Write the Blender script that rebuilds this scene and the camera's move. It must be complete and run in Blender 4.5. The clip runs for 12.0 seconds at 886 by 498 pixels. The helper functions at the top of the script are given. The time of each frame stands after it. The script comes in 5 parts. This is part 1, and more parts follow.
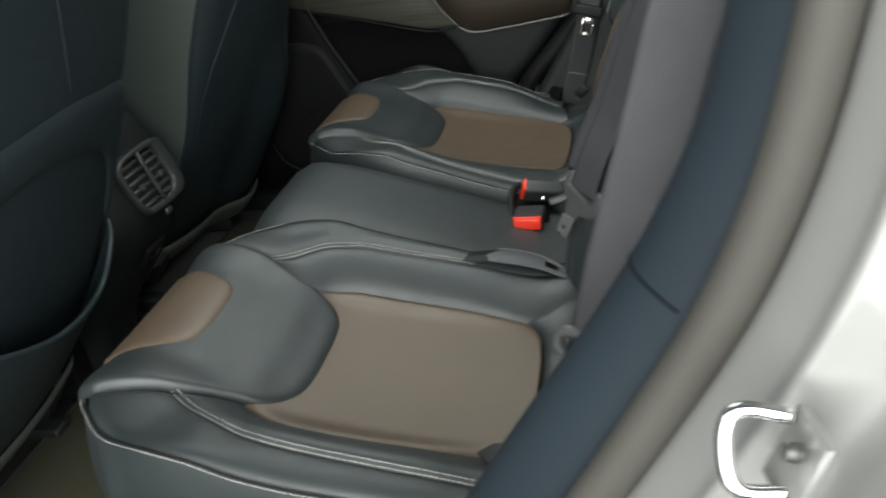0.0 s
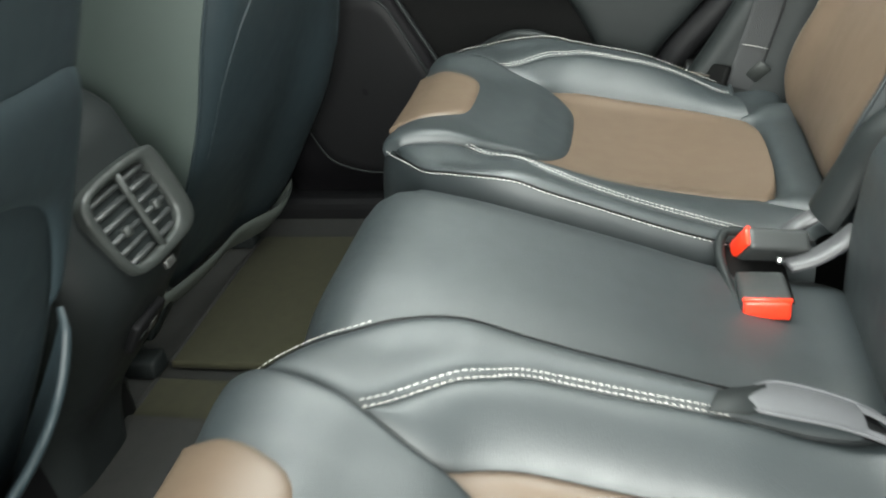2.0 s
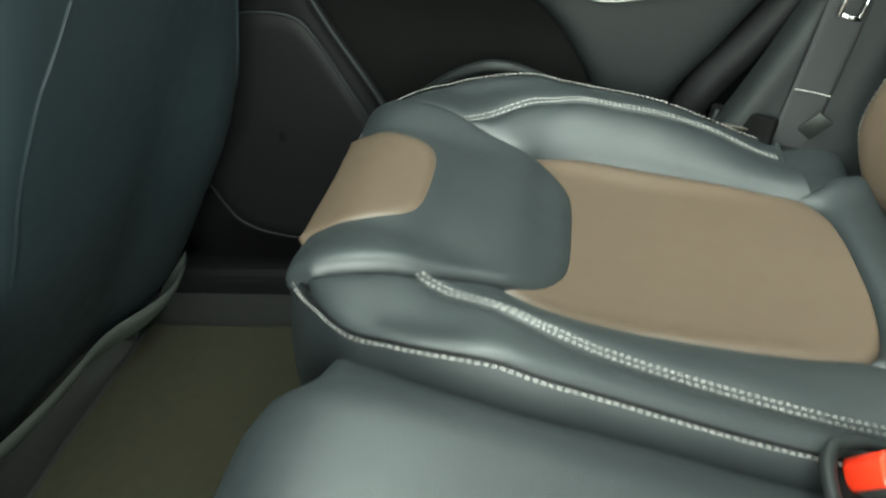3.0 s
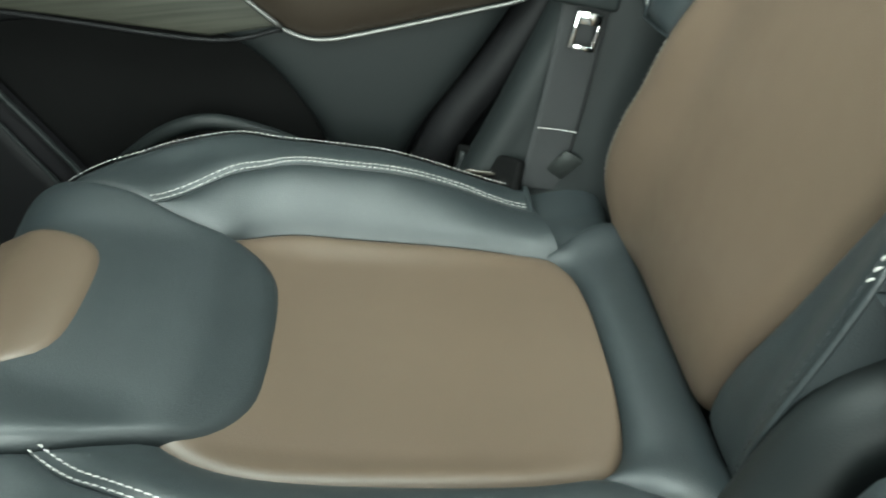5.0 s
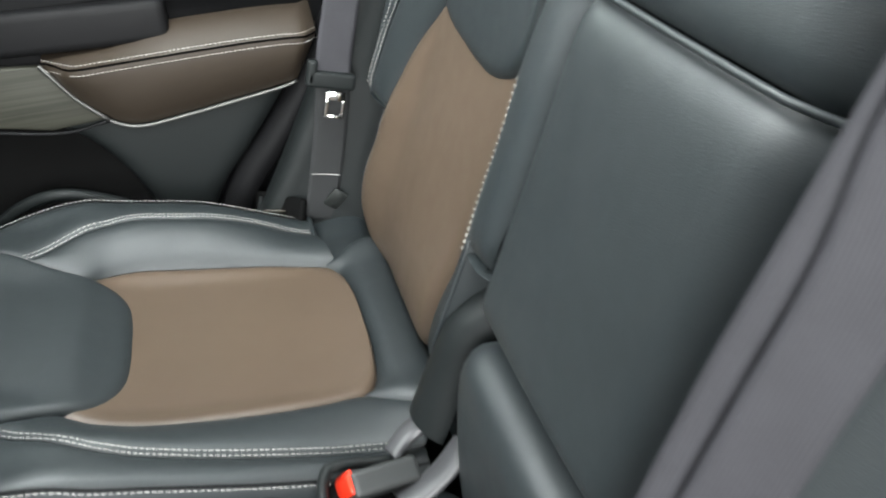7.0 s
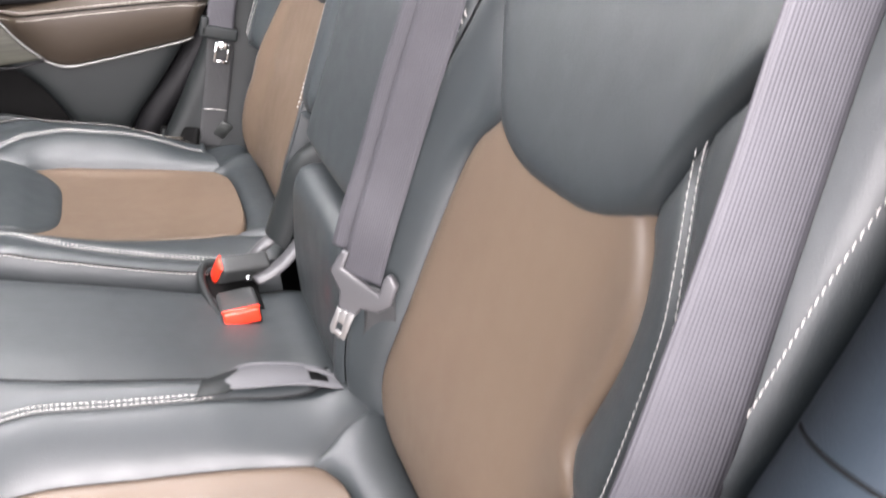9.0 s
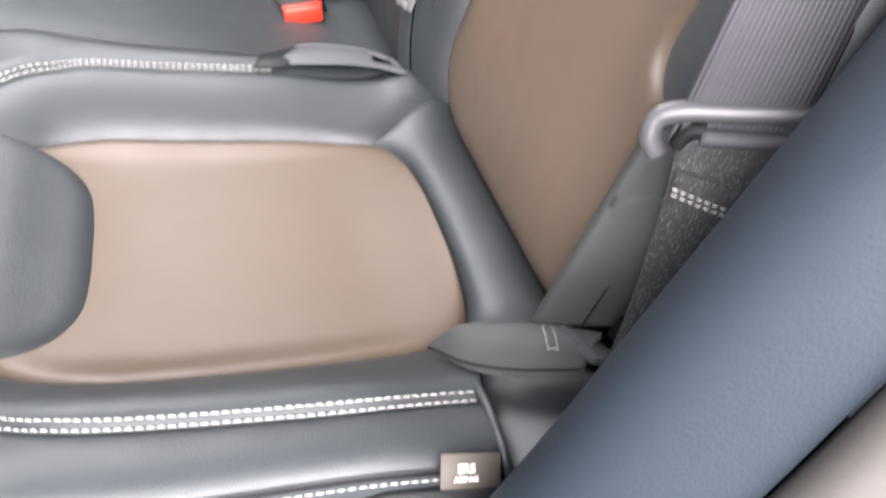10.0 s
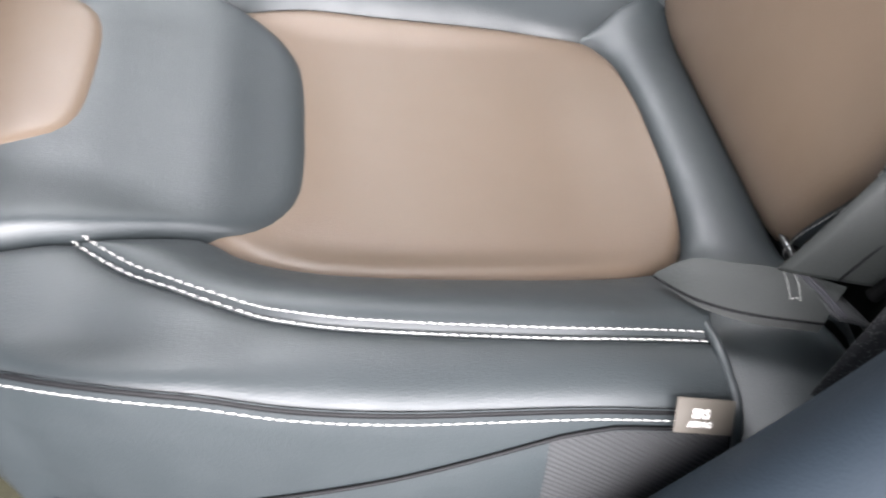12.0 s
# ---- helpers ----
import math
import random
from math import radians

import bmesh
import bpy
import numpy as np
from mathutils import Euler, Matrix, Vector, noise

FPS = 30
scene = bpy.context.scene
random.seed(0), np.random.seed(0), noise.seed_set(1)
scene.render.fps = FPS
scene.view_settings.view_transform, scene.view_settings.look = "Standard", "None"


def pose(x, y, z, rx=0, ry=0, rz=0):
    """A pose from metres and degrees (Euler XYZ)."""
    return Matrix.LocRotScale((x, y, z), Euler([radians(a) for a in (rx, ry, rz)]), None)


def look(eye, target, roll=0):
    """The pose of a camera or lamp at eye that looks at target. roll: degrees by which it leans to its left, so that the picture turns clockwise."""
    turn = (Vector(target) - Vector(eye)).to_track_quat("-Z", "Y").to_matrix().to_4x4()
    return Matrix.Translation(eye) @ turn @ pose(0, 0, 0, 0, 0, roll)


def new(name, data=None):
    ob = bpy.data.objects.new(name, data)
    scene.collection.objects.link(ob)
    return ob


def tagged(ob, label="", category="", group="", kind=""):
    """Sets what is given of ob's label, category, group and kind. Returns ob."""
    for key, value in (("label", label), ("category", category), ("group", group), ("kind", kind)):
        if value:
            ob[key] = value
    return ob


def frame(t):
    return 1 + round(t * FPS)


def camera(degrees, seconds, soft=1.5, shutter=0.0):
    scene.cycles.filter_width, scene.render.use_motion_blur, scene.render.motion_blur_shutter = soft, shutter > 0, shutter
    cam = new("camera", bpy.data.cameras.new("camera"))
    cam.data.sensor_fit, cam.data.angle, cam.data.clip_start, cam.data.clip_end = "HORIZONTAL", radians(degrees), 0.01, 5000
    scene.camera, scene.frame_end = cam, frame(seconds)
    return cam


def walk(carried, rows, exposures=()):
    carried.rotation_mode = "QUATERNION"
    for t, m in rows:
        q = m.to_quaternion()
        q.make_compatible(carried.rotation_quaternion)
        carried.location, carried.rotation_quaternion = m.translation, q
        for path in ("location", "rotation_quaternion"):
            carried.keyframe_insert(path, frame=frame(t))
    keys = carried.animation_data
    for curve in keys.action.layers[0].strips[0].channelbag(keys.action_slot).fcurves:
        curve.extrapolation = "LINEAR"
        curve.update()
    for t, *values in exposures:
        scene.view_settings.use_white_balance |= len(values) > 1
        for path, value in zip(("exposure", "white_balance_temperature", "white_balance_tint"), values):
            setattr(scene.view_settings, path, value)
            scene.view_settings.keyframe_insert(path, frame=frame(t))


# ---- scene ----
cam = camera(55.0, 12.0, 2.0, 0.4)
PATH = [
    (0, (0.123, -0.936, 0.998), (-0.304, 0.798, 0.096), -7.7),
    (0.5, (0.0, -0.914, 0.973), (-0.455, 0.812, 0.07), -7.0),
    (1, (-0.06, -0.825, 0.938), (-0.521, 0.889, 0.016), -7.0),
    (1.5, (-0.115, -0.632, 0.916), (-0.576, 1.061, -0.044), -7.3),
    (2, (-0.155, -0.437, 0.892), (-0.592, 1.245, -0.099), -7.0),
    (2.5, (-0.207, -0.224, 0.835), (-0.6, 1.448, -0.191), -6.6),
    (2.7, (-0.226, -0.144, 0.842), (-0.586, 1.523, -0.203), -6.0),
    (4.3, (-0.135, 0.142, 0.864), (-0.39, 1.811, -0.208), -6.1),
    (4.5, (-0.119, 0.139, 0.859), (-0.301, 1.803, -0.236), -5.8),
    (5, (-0.097, 0.126, 0.844), (-0.105, 1.796, -0.256), -5.4),
    (5.5, (-0.089, 0.116, 0.853), (0.068, 1.774, -0.254), -4.9),
    (6, (-0.072, 0.063, 0.919), (0.172, 1.709, -0.189), -5.7),
    (6.5, (-0.056, -0.027, 0.973), (0.238, 1.618, -0.126), -6.0),
    (8.5, (-0.068, -0.583, 1.014), (0.502, 1.075, 0.051), -2.7),
    (9, (-0.088, -0.625, 0.959), (0.495, 1.035, 0.009), -2.2),
    (9.5, (-0.115, -0.663, 0.884), (0.411, 0.962, -0.156), -1.9),
    (10, (-0.107, -0.651, 0.819), (0.262, 0.841, -0.461), -2.1),
    (10.5, (-0.095, -0.618, 0.803), (0.17, 0.783, -0.599), -2.6),
    (11, (-0.104, -0.6, 0.794), (0.107, 0.743, -0.674), -2.2),
    (11.5, (-0.129, -0.596, 0.8), (0.036, 0.749, -0.671), -2.8),
    (12, (-0.187, -0.602, 0.824), (-0.054, 0.726, -0.665), -0.9),
]
EXPOSURES = [(0, -1.0, 6500, 3), (0.5, 0.05, 6500, 2), (1.0, 0.60, 6500, 4), (2.0, 0.65, 6500, 2), (2.7, 0.58, 6500, -7), (4.4, 0.38, 6200, -9), (6.5, 0.25, 6250, 0),
             (8.4, 0.90, 6600, 21), (9.6, 1.08, 6550, 20), (10.2, 0.75, 6450, 20), (12, 0.78, 6350, 16)]
walk(cam, [(t, look(eye, target, roll)) for t, eye, target, roll in PATH], EXPOSURES)


# ---------- light ----------
world = bpy.data.worlds.new("sky")
scene.world = world
world.use_nodes = True
wn = world.node_tree.nodes
sky = wn.new("ShaderNodeTexSky")
sky.sky_type, sky.sun_disc = "NISHITA", False
sky.sun_elevation, sky.sun_rotation = radians(48), radians(200)
wn["Background"].inputs["Strength"].default_value = 0.06
world.node_tree.links.new(sky.outputs["Color"], wn["Background"].inputs["Color"])
sun_data = bpy.data.lights.new("sun", "SUN")
sun_data.energy, sun_data.angle, sun_data.color = 0.6, radians(25), (1.0, 0.97, 0.93)
sun = new("sun", sun_data)
sun.matrix_world = look((0.2, -3.0, 3.6), (0, 0, 0.4))


def window_light(name, eye, target, wide, high, watts, color):
    """The sky's light through an opening of the car."""
    d = bpy.data.lights.new(name, "AREA")
    d.shape, d.size, d.size_y, d.energy, d.color = "RECTANGLE", wide, high, watts, color
    new(name, d).matrix_world = look(eye, target)


window_light("doorway_light", (-0.10, -1.35, 1.02), (-0.10, 0.25, 0.50), 1.6, 1.2, 104, (1.0, 0.99, 0.97))
# Lamp in an added, unseen roof opening, to light the upward faces
window_light("added_roof_light", (-0.24, 0.48, 1.385), (-0.24, 0.52, 0.4), 0.9, 0.45, 17, (0.98, 1.0, 0.99))
window_light("far_window_light", (-0.45, 1.03, 1.19), (-0.3, 0.2, 0.5), 1.0, 0.38, 5, (0.96, 1.0, 0.98))
window_light("front_window_light", (-1.20, -0.52, 1.16), (-0.75, 0.55, 0.70), 0.6, 0.4, 7, (0.97, 1.0, 0.99))


# ---------- materials ----------
def material(name, color, rough=0.5, metal=0.0, vary=0.12, vary_scale=6.0, bump=0.0, bump_scale=400.0, kind="noise",
             color2=None, coat=0.0, spec=0.5, fold=0.0, stretch=None, fleck=0.0):
    """A procedural surface: broad and fine colour change, uneven gloss, grain, and soft folds."""
    m = bpy.data.materials.new(name)
    m.use_nodes = True
    nt = m.node_tree
    bs = nt.nodes["Principled BSDF"]
    bs.inputs["Roughness"].default_value = rough
    bs.inputs["Metallic"].default_value = metal
    bs.inputs["Coat Weight"].default_value = coat
    bs.inputs["Specular IOR Level"].default_value = spec
    tc = nt.nodes.new("ShaderNodeTexCoord")
    big = nt.nodes.new("ShaderNodeTexNoise")
    big.inputs["Scale"].default_value = vary_scale
    big.inputs["Detail"].default_value = 5.0
    if stretch:
        mp = nt.nodes.new("ShaderNodeMapping")
        mp.inputs["Scale"].default_value = stretch
        nt.links.new(tc.outputs["Object"], mp.inputs["Vector"])
        nt.links.new(mp.outputs["Vector"], big.inputs["Vector"])
    else:
        nt.links.new(tc.outputs["Object"], big.inputs["Vector"])
    ramp = nt.nodes.new("ShaderNodeMix")
    ramp.data_type = "RGBA"
    c2 = color2 or tuple(min(1, c * (1 + 2.2 * vary)) for c in color)
    c1 = tuple(c * (1 - vary) for c in color)
    ramp.inputs["A"].default_value = (*c1, 1)
    ramp.inputs["B"].default_value = (*c2, 1)
    nt.links.new(big.outputs["Fac"], ramp.inputs["Factor"])
    if fleck > 0:
        spots = nt.nodes.new("ShaderNodeTexVoronoi")
        spots.inputs["Scale"].default_value = 640.0
        nt.links.new(tc.outputs["UV"], spots.inputs["Vector"])
        lt = nt.nodes.new("ShaderNodeMapRange")
        lt.inputs["From Min"].default_value, lt.inputs["From Max"].default_value = 0.34, 0.20
        lt.inputs["To Max"].default_value = fleck
        nt.links.new(spots.outputs["Distance"], lt.inputs["Value"])
        fl = nt.nodes.new("ShaderNodeMix")
        fl.data_type = "RGBA"
        fl.inputs["B"].default_value = (0.7, 0.7, 0.68, 1)
        nt.links.new(lt.outputs["Result"], fl.inputs["Factor"])
        nt.links.new(ramp.outputs["Result"], fl.inputs["A"])
        nt.links.new(fl.outputs["Result"], bs.inputs["Base Color"])
    else:
        nt.links.new(ramp.outputs["Result"], bs.inputs["Base Color"])
    rr = nt.nodes.new("ShaderNodeMapRange")
    rr.inputs["To Min"].default_value = max(0.03, rough - 0.08)
    rr.inputs["To Max"].default_value = min(1.0, rough + 0.08)
    fine = nt.nodes.new("ShaderNodeTexNoise")
    fine.inputs["Scale"].default_value = vary_scale * 7
    nt.links.new(tc.outputs["Object"], fine.inputs["Vector"])
    nt.links.new(fine.outputs["Fac"], rr.inputs["Value"])
    nt.links.new(rr.outputs["Result"], bs.inputs["Roughness"])
    if bump > 0:
        if kind == "leather":
            tex = nt.nodes.new("ShaderNodeTexVoronoi")
            tex.inputs["Scale"].default_value = bump_scale
            out = tex.outputs["Distance"]
        elif kind in ("weave", "rib"):
            tex = nt.nodes.new("ShaderNodeTexWave")
            tex.wave_type = "BANDS"
            tex.inputs["Scale"].default_value = bump_scale
            tex.inputs["Distortion"].default_value = 0.6
            tex.bands_direction = "X" if kind == "weave" else "DIAGONAL"
            out = tex.outputs["Fac"]
        else:
            tex = nt.nodes.new("ShaderNodeTexNoise")
            tex.inputs["Scale"].default_value = bump_scale
            tex.inputs["Detail"].default_value = 4.0
            out = tex.outputs["Fac"]
        nt.links.new(tc.outputs["UV" if kind == "weave" else "Object"], tex.inputs["Vector"])
        b = nt.nodes.new("ShaderNodeBump")
        b.inputs["Strength"].default_value = bump
        b.inputs["Distance"].default_value = 0.0006
        nt.links.new(out, b.inputs["Height"])
        last = b
        if fold > 0:
            wr = nt.nodes.new("ShaderNodeTexNoise")
            wr.inputs["Scale"].default_value = 22.0
            wr.inputs["Detail"].default_value = 3.0
            nt.links.new(tc.outputs["Object"], wr.inputs["Vector"])
            b2 = nt.nodes.new("ShaderNodeBump")
            b2.inputs["Strength"].default_value = fold
            b2.inputs["Distance"].default_value = 0.004
            nt.links.new(wr.outputs["Fac"], b2.inputs["Height"])
            nt.links.new(b.outputs["Normal"], b2.inputs["Normal"])
            last = b2
        nt.links.new(last.outputs["Normal"], bs.inputs["Normal"])
    return m


LEATHER = material("dark_leather", (0.0150, 0.0195, 0.0212), 0.50, spec=0.66, vary=0.14, bump=0.22, bump_scale=900, kind="leather", fold=0.16)
TAN = material("tan_leather", (0.086, 0.062, 0.0435), 0.42, spec=0.42, vary=0.09, bump=0.16, bump_scale=900, kind="leather", fold=0.06)
# Tan leather at under half the value used on the seats
DOORTAN = material("darker_tan_leather", (0.033, 0.025, 0.018), 0.45, vary=0.08, bump=0.16, bump_scale=900, kind="leather", fold=0.05)
SIDE = material("side_vinyl", (0.0105, 0.0158, 0.0215), 0.64, spec=0.18, vary=0.1, bump=0.25, bump_scale=600, kind="leather", fold=0.03)
BLACK = material("black_plastic", (0.0055, 0.0055, 0.006), 0.55, spec=0.14, vary=0.15, bump=0.25, bump_scale=900)
GREYP = material("grey_plastic", (0.0098, 0.0118, 0.0120), 0.52, spec=0.22, vary=0.1, bump=0.3, bump_scale=800)
DARKP = material("charcoal_plastic", (0.0045, 0.0042, 0.005), 0.6, spec=0.08, vary=0.15, bump=0.3, bump_scale=800)
VALANCE = material("pale_grey_plastic", (0.075, 0.085, 0.078), 0.5, vary=0.1, bump=0.2, bump_scale=800)
SATIN = material("satin_trim", (0.115, 0.115, 0.11), 0.42, metal=0.8, vary=0.08)
CHROME = material("chrome", (0.75, 0.75, 0.75), 0.12, metal=1.0, vary=0.04)
WEB = material("belt_webbing", (0.034, 0.0335, 0.0385), 0.66, spec=0.32, vary=0.12, vary_scale=40, bump=0.46, bump_scale=140, kind="weave")
WEBD = material("dark_webbing", (0.020, 0.021, 0.022), 0.6, vary=0.1, bump=0.6, bump_scale=150, kind="weave")
THREAD = material("white_thread", (0.52, 0.51, 0.48), 0.7, vary=0.06, vary_scale=200)
DARKTHREAD = material("dark_thread", (0.016, 0.018, 0.020), 0.7, vary=0.06, vary_scale=200)
RED = material("red_plastic", (0.75, 0.035, 0.012), 0.32, vary=0.04)
CARPET = material("olive_carpet", (0.019, 0.018, 0.0075), 0.95, vary=0.3, vary_scale=60, bump=1.0, bump_scale=900)
FLOORC = material("dark_carpet", (0.011, 0.011, 0.010), 0.95, vary=0.3, vary_scale=60, bump=1.0, bump_scale=900)
WOOD = material("grey_wood", (0.008, 0.008, 0.006), 0.55, spec=0.2, color2=(0.052, 0.052, 0.040), vary_scale=5, stretch=(1.2, 1, 42))
FABRIC = material("ribbed_fabric", (0.020, 0.021, 0.022), 0.8, bump=1.0, bump_scale=130, kind="rib")
LOOPD = material("dark_cloth", (0.018, 0.020, 0.019), 0.5, spec=0.40, vary=0.15, bump=0.5, bump_scale=900)
# Shade inside openings is put into this black; the trim joint shares it
RECESS = material("recess_black", (0.003, 0.003, 0.003), 0.8, spec=0.08)
PALE = material("grey_thread", (0.25, 0.25, 0.24), 0.7)
VENTG = material("vent_plastic", (0.025, 0.028, 0.0265), 0.45, vary=0.1, bump=0.2, bump_scale=800)
HOUSE = material("buckle_plastic", (0.026, 0.028, 0.028), 0.45, vary=0.1, bump=0.3, bump_scale=900)
BARS = material("anchor_steel", (0.12, 0.12, 0.12), 0.3, metal=0.9)
TONGUE = material("tongue_plastic", (0.050, 0.050, 0.053), 0.38, vary=0.1, bump=0.2, bump_scale=800)
FRONTL = material("front_leather", (0.0155, 0.0235, 0.0275), 0.48, spec=0.42, vary=0.14, bump=0.2, bump_scale=900, kind="leather", fold=0.2)
LOOP = material("grey_fabric", (0.058, 0.059, 0.064), 0.6, vary=0.2, bump=0.5, bump_scale=700)
FLECK = material("flecked_webbing", (0.011, 0.011, 0.012), 0.6, bump=0.4, bump_scale=240, kind="weave", fleck=0.12)
PAINT = material("silver_paint", (0.21, 0.208, 0.205), 0.36, metal=0.35, vary=0.05, coat=0.6)
STEEL = material("brushed_steel", (0.42, 0.42, 0.42), 0.32, metal=0.9, vary=0.08, vary_scale=60)
RUBBER = material("weather_rubber", (0.035, 0.032, 0.028), 0.7, vary=0.12, bump=0.3, bump_scale=500)
CLOTH = material("headliner", (0.45, 0.44, 0.42), 0.95, vary=0.06, bump=0.5, bump_scale=700)
GROUND = material("concrete", (0.30, 0.30, 0.29), 0.8, vary=0.15, vary_scale=3, bump=0.4, bump_scale=60)
LABEL = material("label_black", (0.060, 0.052, 0.042), 0.7, vary=0.05)
# Paler copy of the front leather: light on the inner side is coloured in
FRONTLIT = material("front_leather_lit", (0.052, 0.066, 0.060), 0.5, vary=0.08, bump=0.2, bump_scale=800)
GLASS = bpy.data.materials.new("window_glass")
GLASS.use_nodes = True
gb = GLASS.node_tree.nodes["Principled BSDF"]
gb.inputs["Transmission Weight"].default_value = 1.0
gb.inputs["Roughness"].default_value = 0.0
gb.inputs["Base Color"].default_value = (0.85, 0.92, 0.88, 1)


# ---------- helpers ----------
def thing(name, base, label, category, group="", kind=""):
    e = new(name)
    e.location = base
    return tagged(e, label, category, group, kind)


def part(name, bm, mat, parent=None, label="", flat=False):
    me = bpy.data.meshes.new(name)
    if parent is not None:
        o = parent
        off = Vector((0, 0, 0))
        while o is not None:
            off += o.location
            o = o.parent
        bmesh.ops.translate(bm, verts=bm.verts[:], vec=-off)
    if not flat:
        for f in bm.faces:
            f.smooth = True
    bm.to_mesh(me)
    bm.free()
    me.materials.append(mat)
    ob = new(name, me)
    ob.parent = parent
    if label:
        ob["label"] = label
    return ob


def setting(name, bm, mat, label, category, flat=True):
    return tagged(part(name, bm, mat, None, flat=flat), label, category, kind="structure")


def smooth(a, b, x):
    t = min(1.0, max(0.0, (x - a) / (b - a)))
    return t * t * (3 - 2 * t)


def spline(pts, n=24):
    """Dense points of a Catmull-Rom curve."""
    p = [np.array(q, float) for q in pts]
    p = [2 * p[0] - p[1]] + p + [2 * p[-1] - p[-2]]
    out = []
    for i in range(1, len(p) - 2):
        for k in range(n):
            t = k / n
            out.append(0.5 * (2 * p[i] + (p[i + 1] - p[i - 1]) * t + (2 * p[i - 1] - 5 * p[i] + 4 * p[i + 1] - p[i + 2]) * t * t
                              + (3 * p[i] - p[i - 1] - 3 * p[i + 1] + p[i + 2]) * t ** 3))
    out.append(p[-2])
    return np.array(out)


class Curve:
    """A smooth curve with an even parameter from 0 to 1."""

    def __init__(self, pts):
        self.d = spline(pts)
        self.s = np.r_[0, np.cumsum(np.linalg.norm(np.diff(self.d, axis=0), axis=1))]
        self.length = self.s[-1]

    def __call__(self, t):
        return np.array([np.interp(t * self.length, self.s, self.d[:, k]) for k in range(self.d.shape[1])])


class Surf:
    """A swept upholstery form: a profile in x and z, carried across the car, with a height added along its normal."""

    def __init__(self, profile, zero, height, cy, sg, flip=1):
        c = Curve(profile)
        self.d, self.s = c.d, c.s.copy()
        self.s -= self.s[int(np.argmin(np.linalg.norm(self.d - np.array(zero), axis=1)))]
        self.h, self.cy, self.sg, self.flip = height, cy, sg, flip

    def prof(self, u):
        x, z = (np.interp(u, self.s, self.d[:, k]) for k in (0, 1))
        a, b = (np.array([np.interp(u + e, self.s, self.d[:, k]) for k in (0, 1)]) for e in (-0.006, 0.006))
        t = (b - a) / (np.linalg.norm(b - a) + 1e-9)
        return x, z, t[1] * self.flip, -t[0] * self.flip

    def u(self, x):
        """The way along the profile at which it has that x (top side, falling x)."""
        k = int(np.argmin(self.d[:, 0]))
        return float(np.interp(-x, -self.d[:k + 1, 0], self.s[:k + 1]))

    def at(self, u, v, d=0.0):
        x, z, nx, nz = self.prof(u)
        h = self.h(u, v) + d
        return Vector((x + nx * h, self.cy + self.sg * v, z + nz * h))


def sheet(fn, n, m, flip=False, even=False):
    """A grid of n x m cells from a function of two parameters from 0 to 1."""
    bm = bmesh.new()
    rim = (lambda k: k) if even else (lambda k: 0.35 * k + 0.65 * (0.5 - 0.5 * math.cos(math.pi * k)))
    g = [[bm.verts.new(fn(rim(i / n), rim(j / m))) for j in range(m + 1)] for i in range(n + 1)]
    for i in range(n):
        for j in range(m):
            q = (g[i][j], g[i + 1][j], g[i + 1][j + 1], g[i][j + 1])
            bm.faces.new(q[::-1] if flip else q)
    return bm


def panel(surf, a, b, n=36, m=20, puff=0.004, r=0.012, dip=0.003, ends=(True, True), sides=(True, True), lift=0.0):
    """An upholstery panel between two curves on a form, swelling from its seams."""
    def fn(s, w):
        p, q = np.array(a(s)), np.array(b(s))
        wide = np.linalg.norm(q - p)
        d = 1.0
        if sides[0]:
            d = min(d, w * wide)
        if sides[1]:
            d = min(d, (1 - w) * wide)
        if ends[0]:
            d = min(d, s * a.length)
        if ends[1]:
            d = min(d, (1 - s) * a.length)
        k = 1 - math.exp(-d / r)
        uv = p + (q - p) * w
        return surf.at(uv[0], uv[1], lift - dip + (puff + dip) * k)
    return sheet(fn, n, m, surf.sg < 0)


def stitches(surf, curve, offset=0.0, lift=0.003, step=0.0056, long=0.0041, thick=0.00040, slant=0.05):
    """A row of stitches along a curve on a form, as small rounded bars."""
    bm = bmesh.new()
    n = max(2, int(curve.length / step))
    for i in range(n):
        t = (i + 0.5) / n
        c0, c1 = curve(max(0, t - 0.004)), curve(min(1, t + 0.004))
        tan = (c1 - c0) / (np.linalg.norm(c1 - c0) + 1e-9)
        nor = np.array([-tan[1], tan[0]])
        c = curve(t) + nor * offset
        e0, e1 = c - tan * long / 2 - nor * long * slant, c + tan * long / 2 + nor * long * slant
        p0, p1, pm = surf.at(e0[0], e0[1], lift - 0.0006), surf.at(e1[0], e1[1], lift - 0.0006), surf.at(c[0], c[1], lift)
        bar(bm, [p0, pm, p1], thick, 5)
    return bm


def line_stitches(pts, lift=(0, 0, 0), step=0.0056, long=0.0041, thick=0.00040):
    """A row of stitches along a curve in space."""
    c, bm = Curve(pts), bmesh.new()
    n = max(2, int(c.length / step))
    for i in range(n):
        t, k = (i + 0.5) / n, long / 2 / c.length
        bar(bm, [Vector(c(t - k)) + Vector(lift), Vector(c(t)) + Vector(lift) * 1.2, Vector(c(t + k)) + Vector(lift)], thick, 5)
    return bm


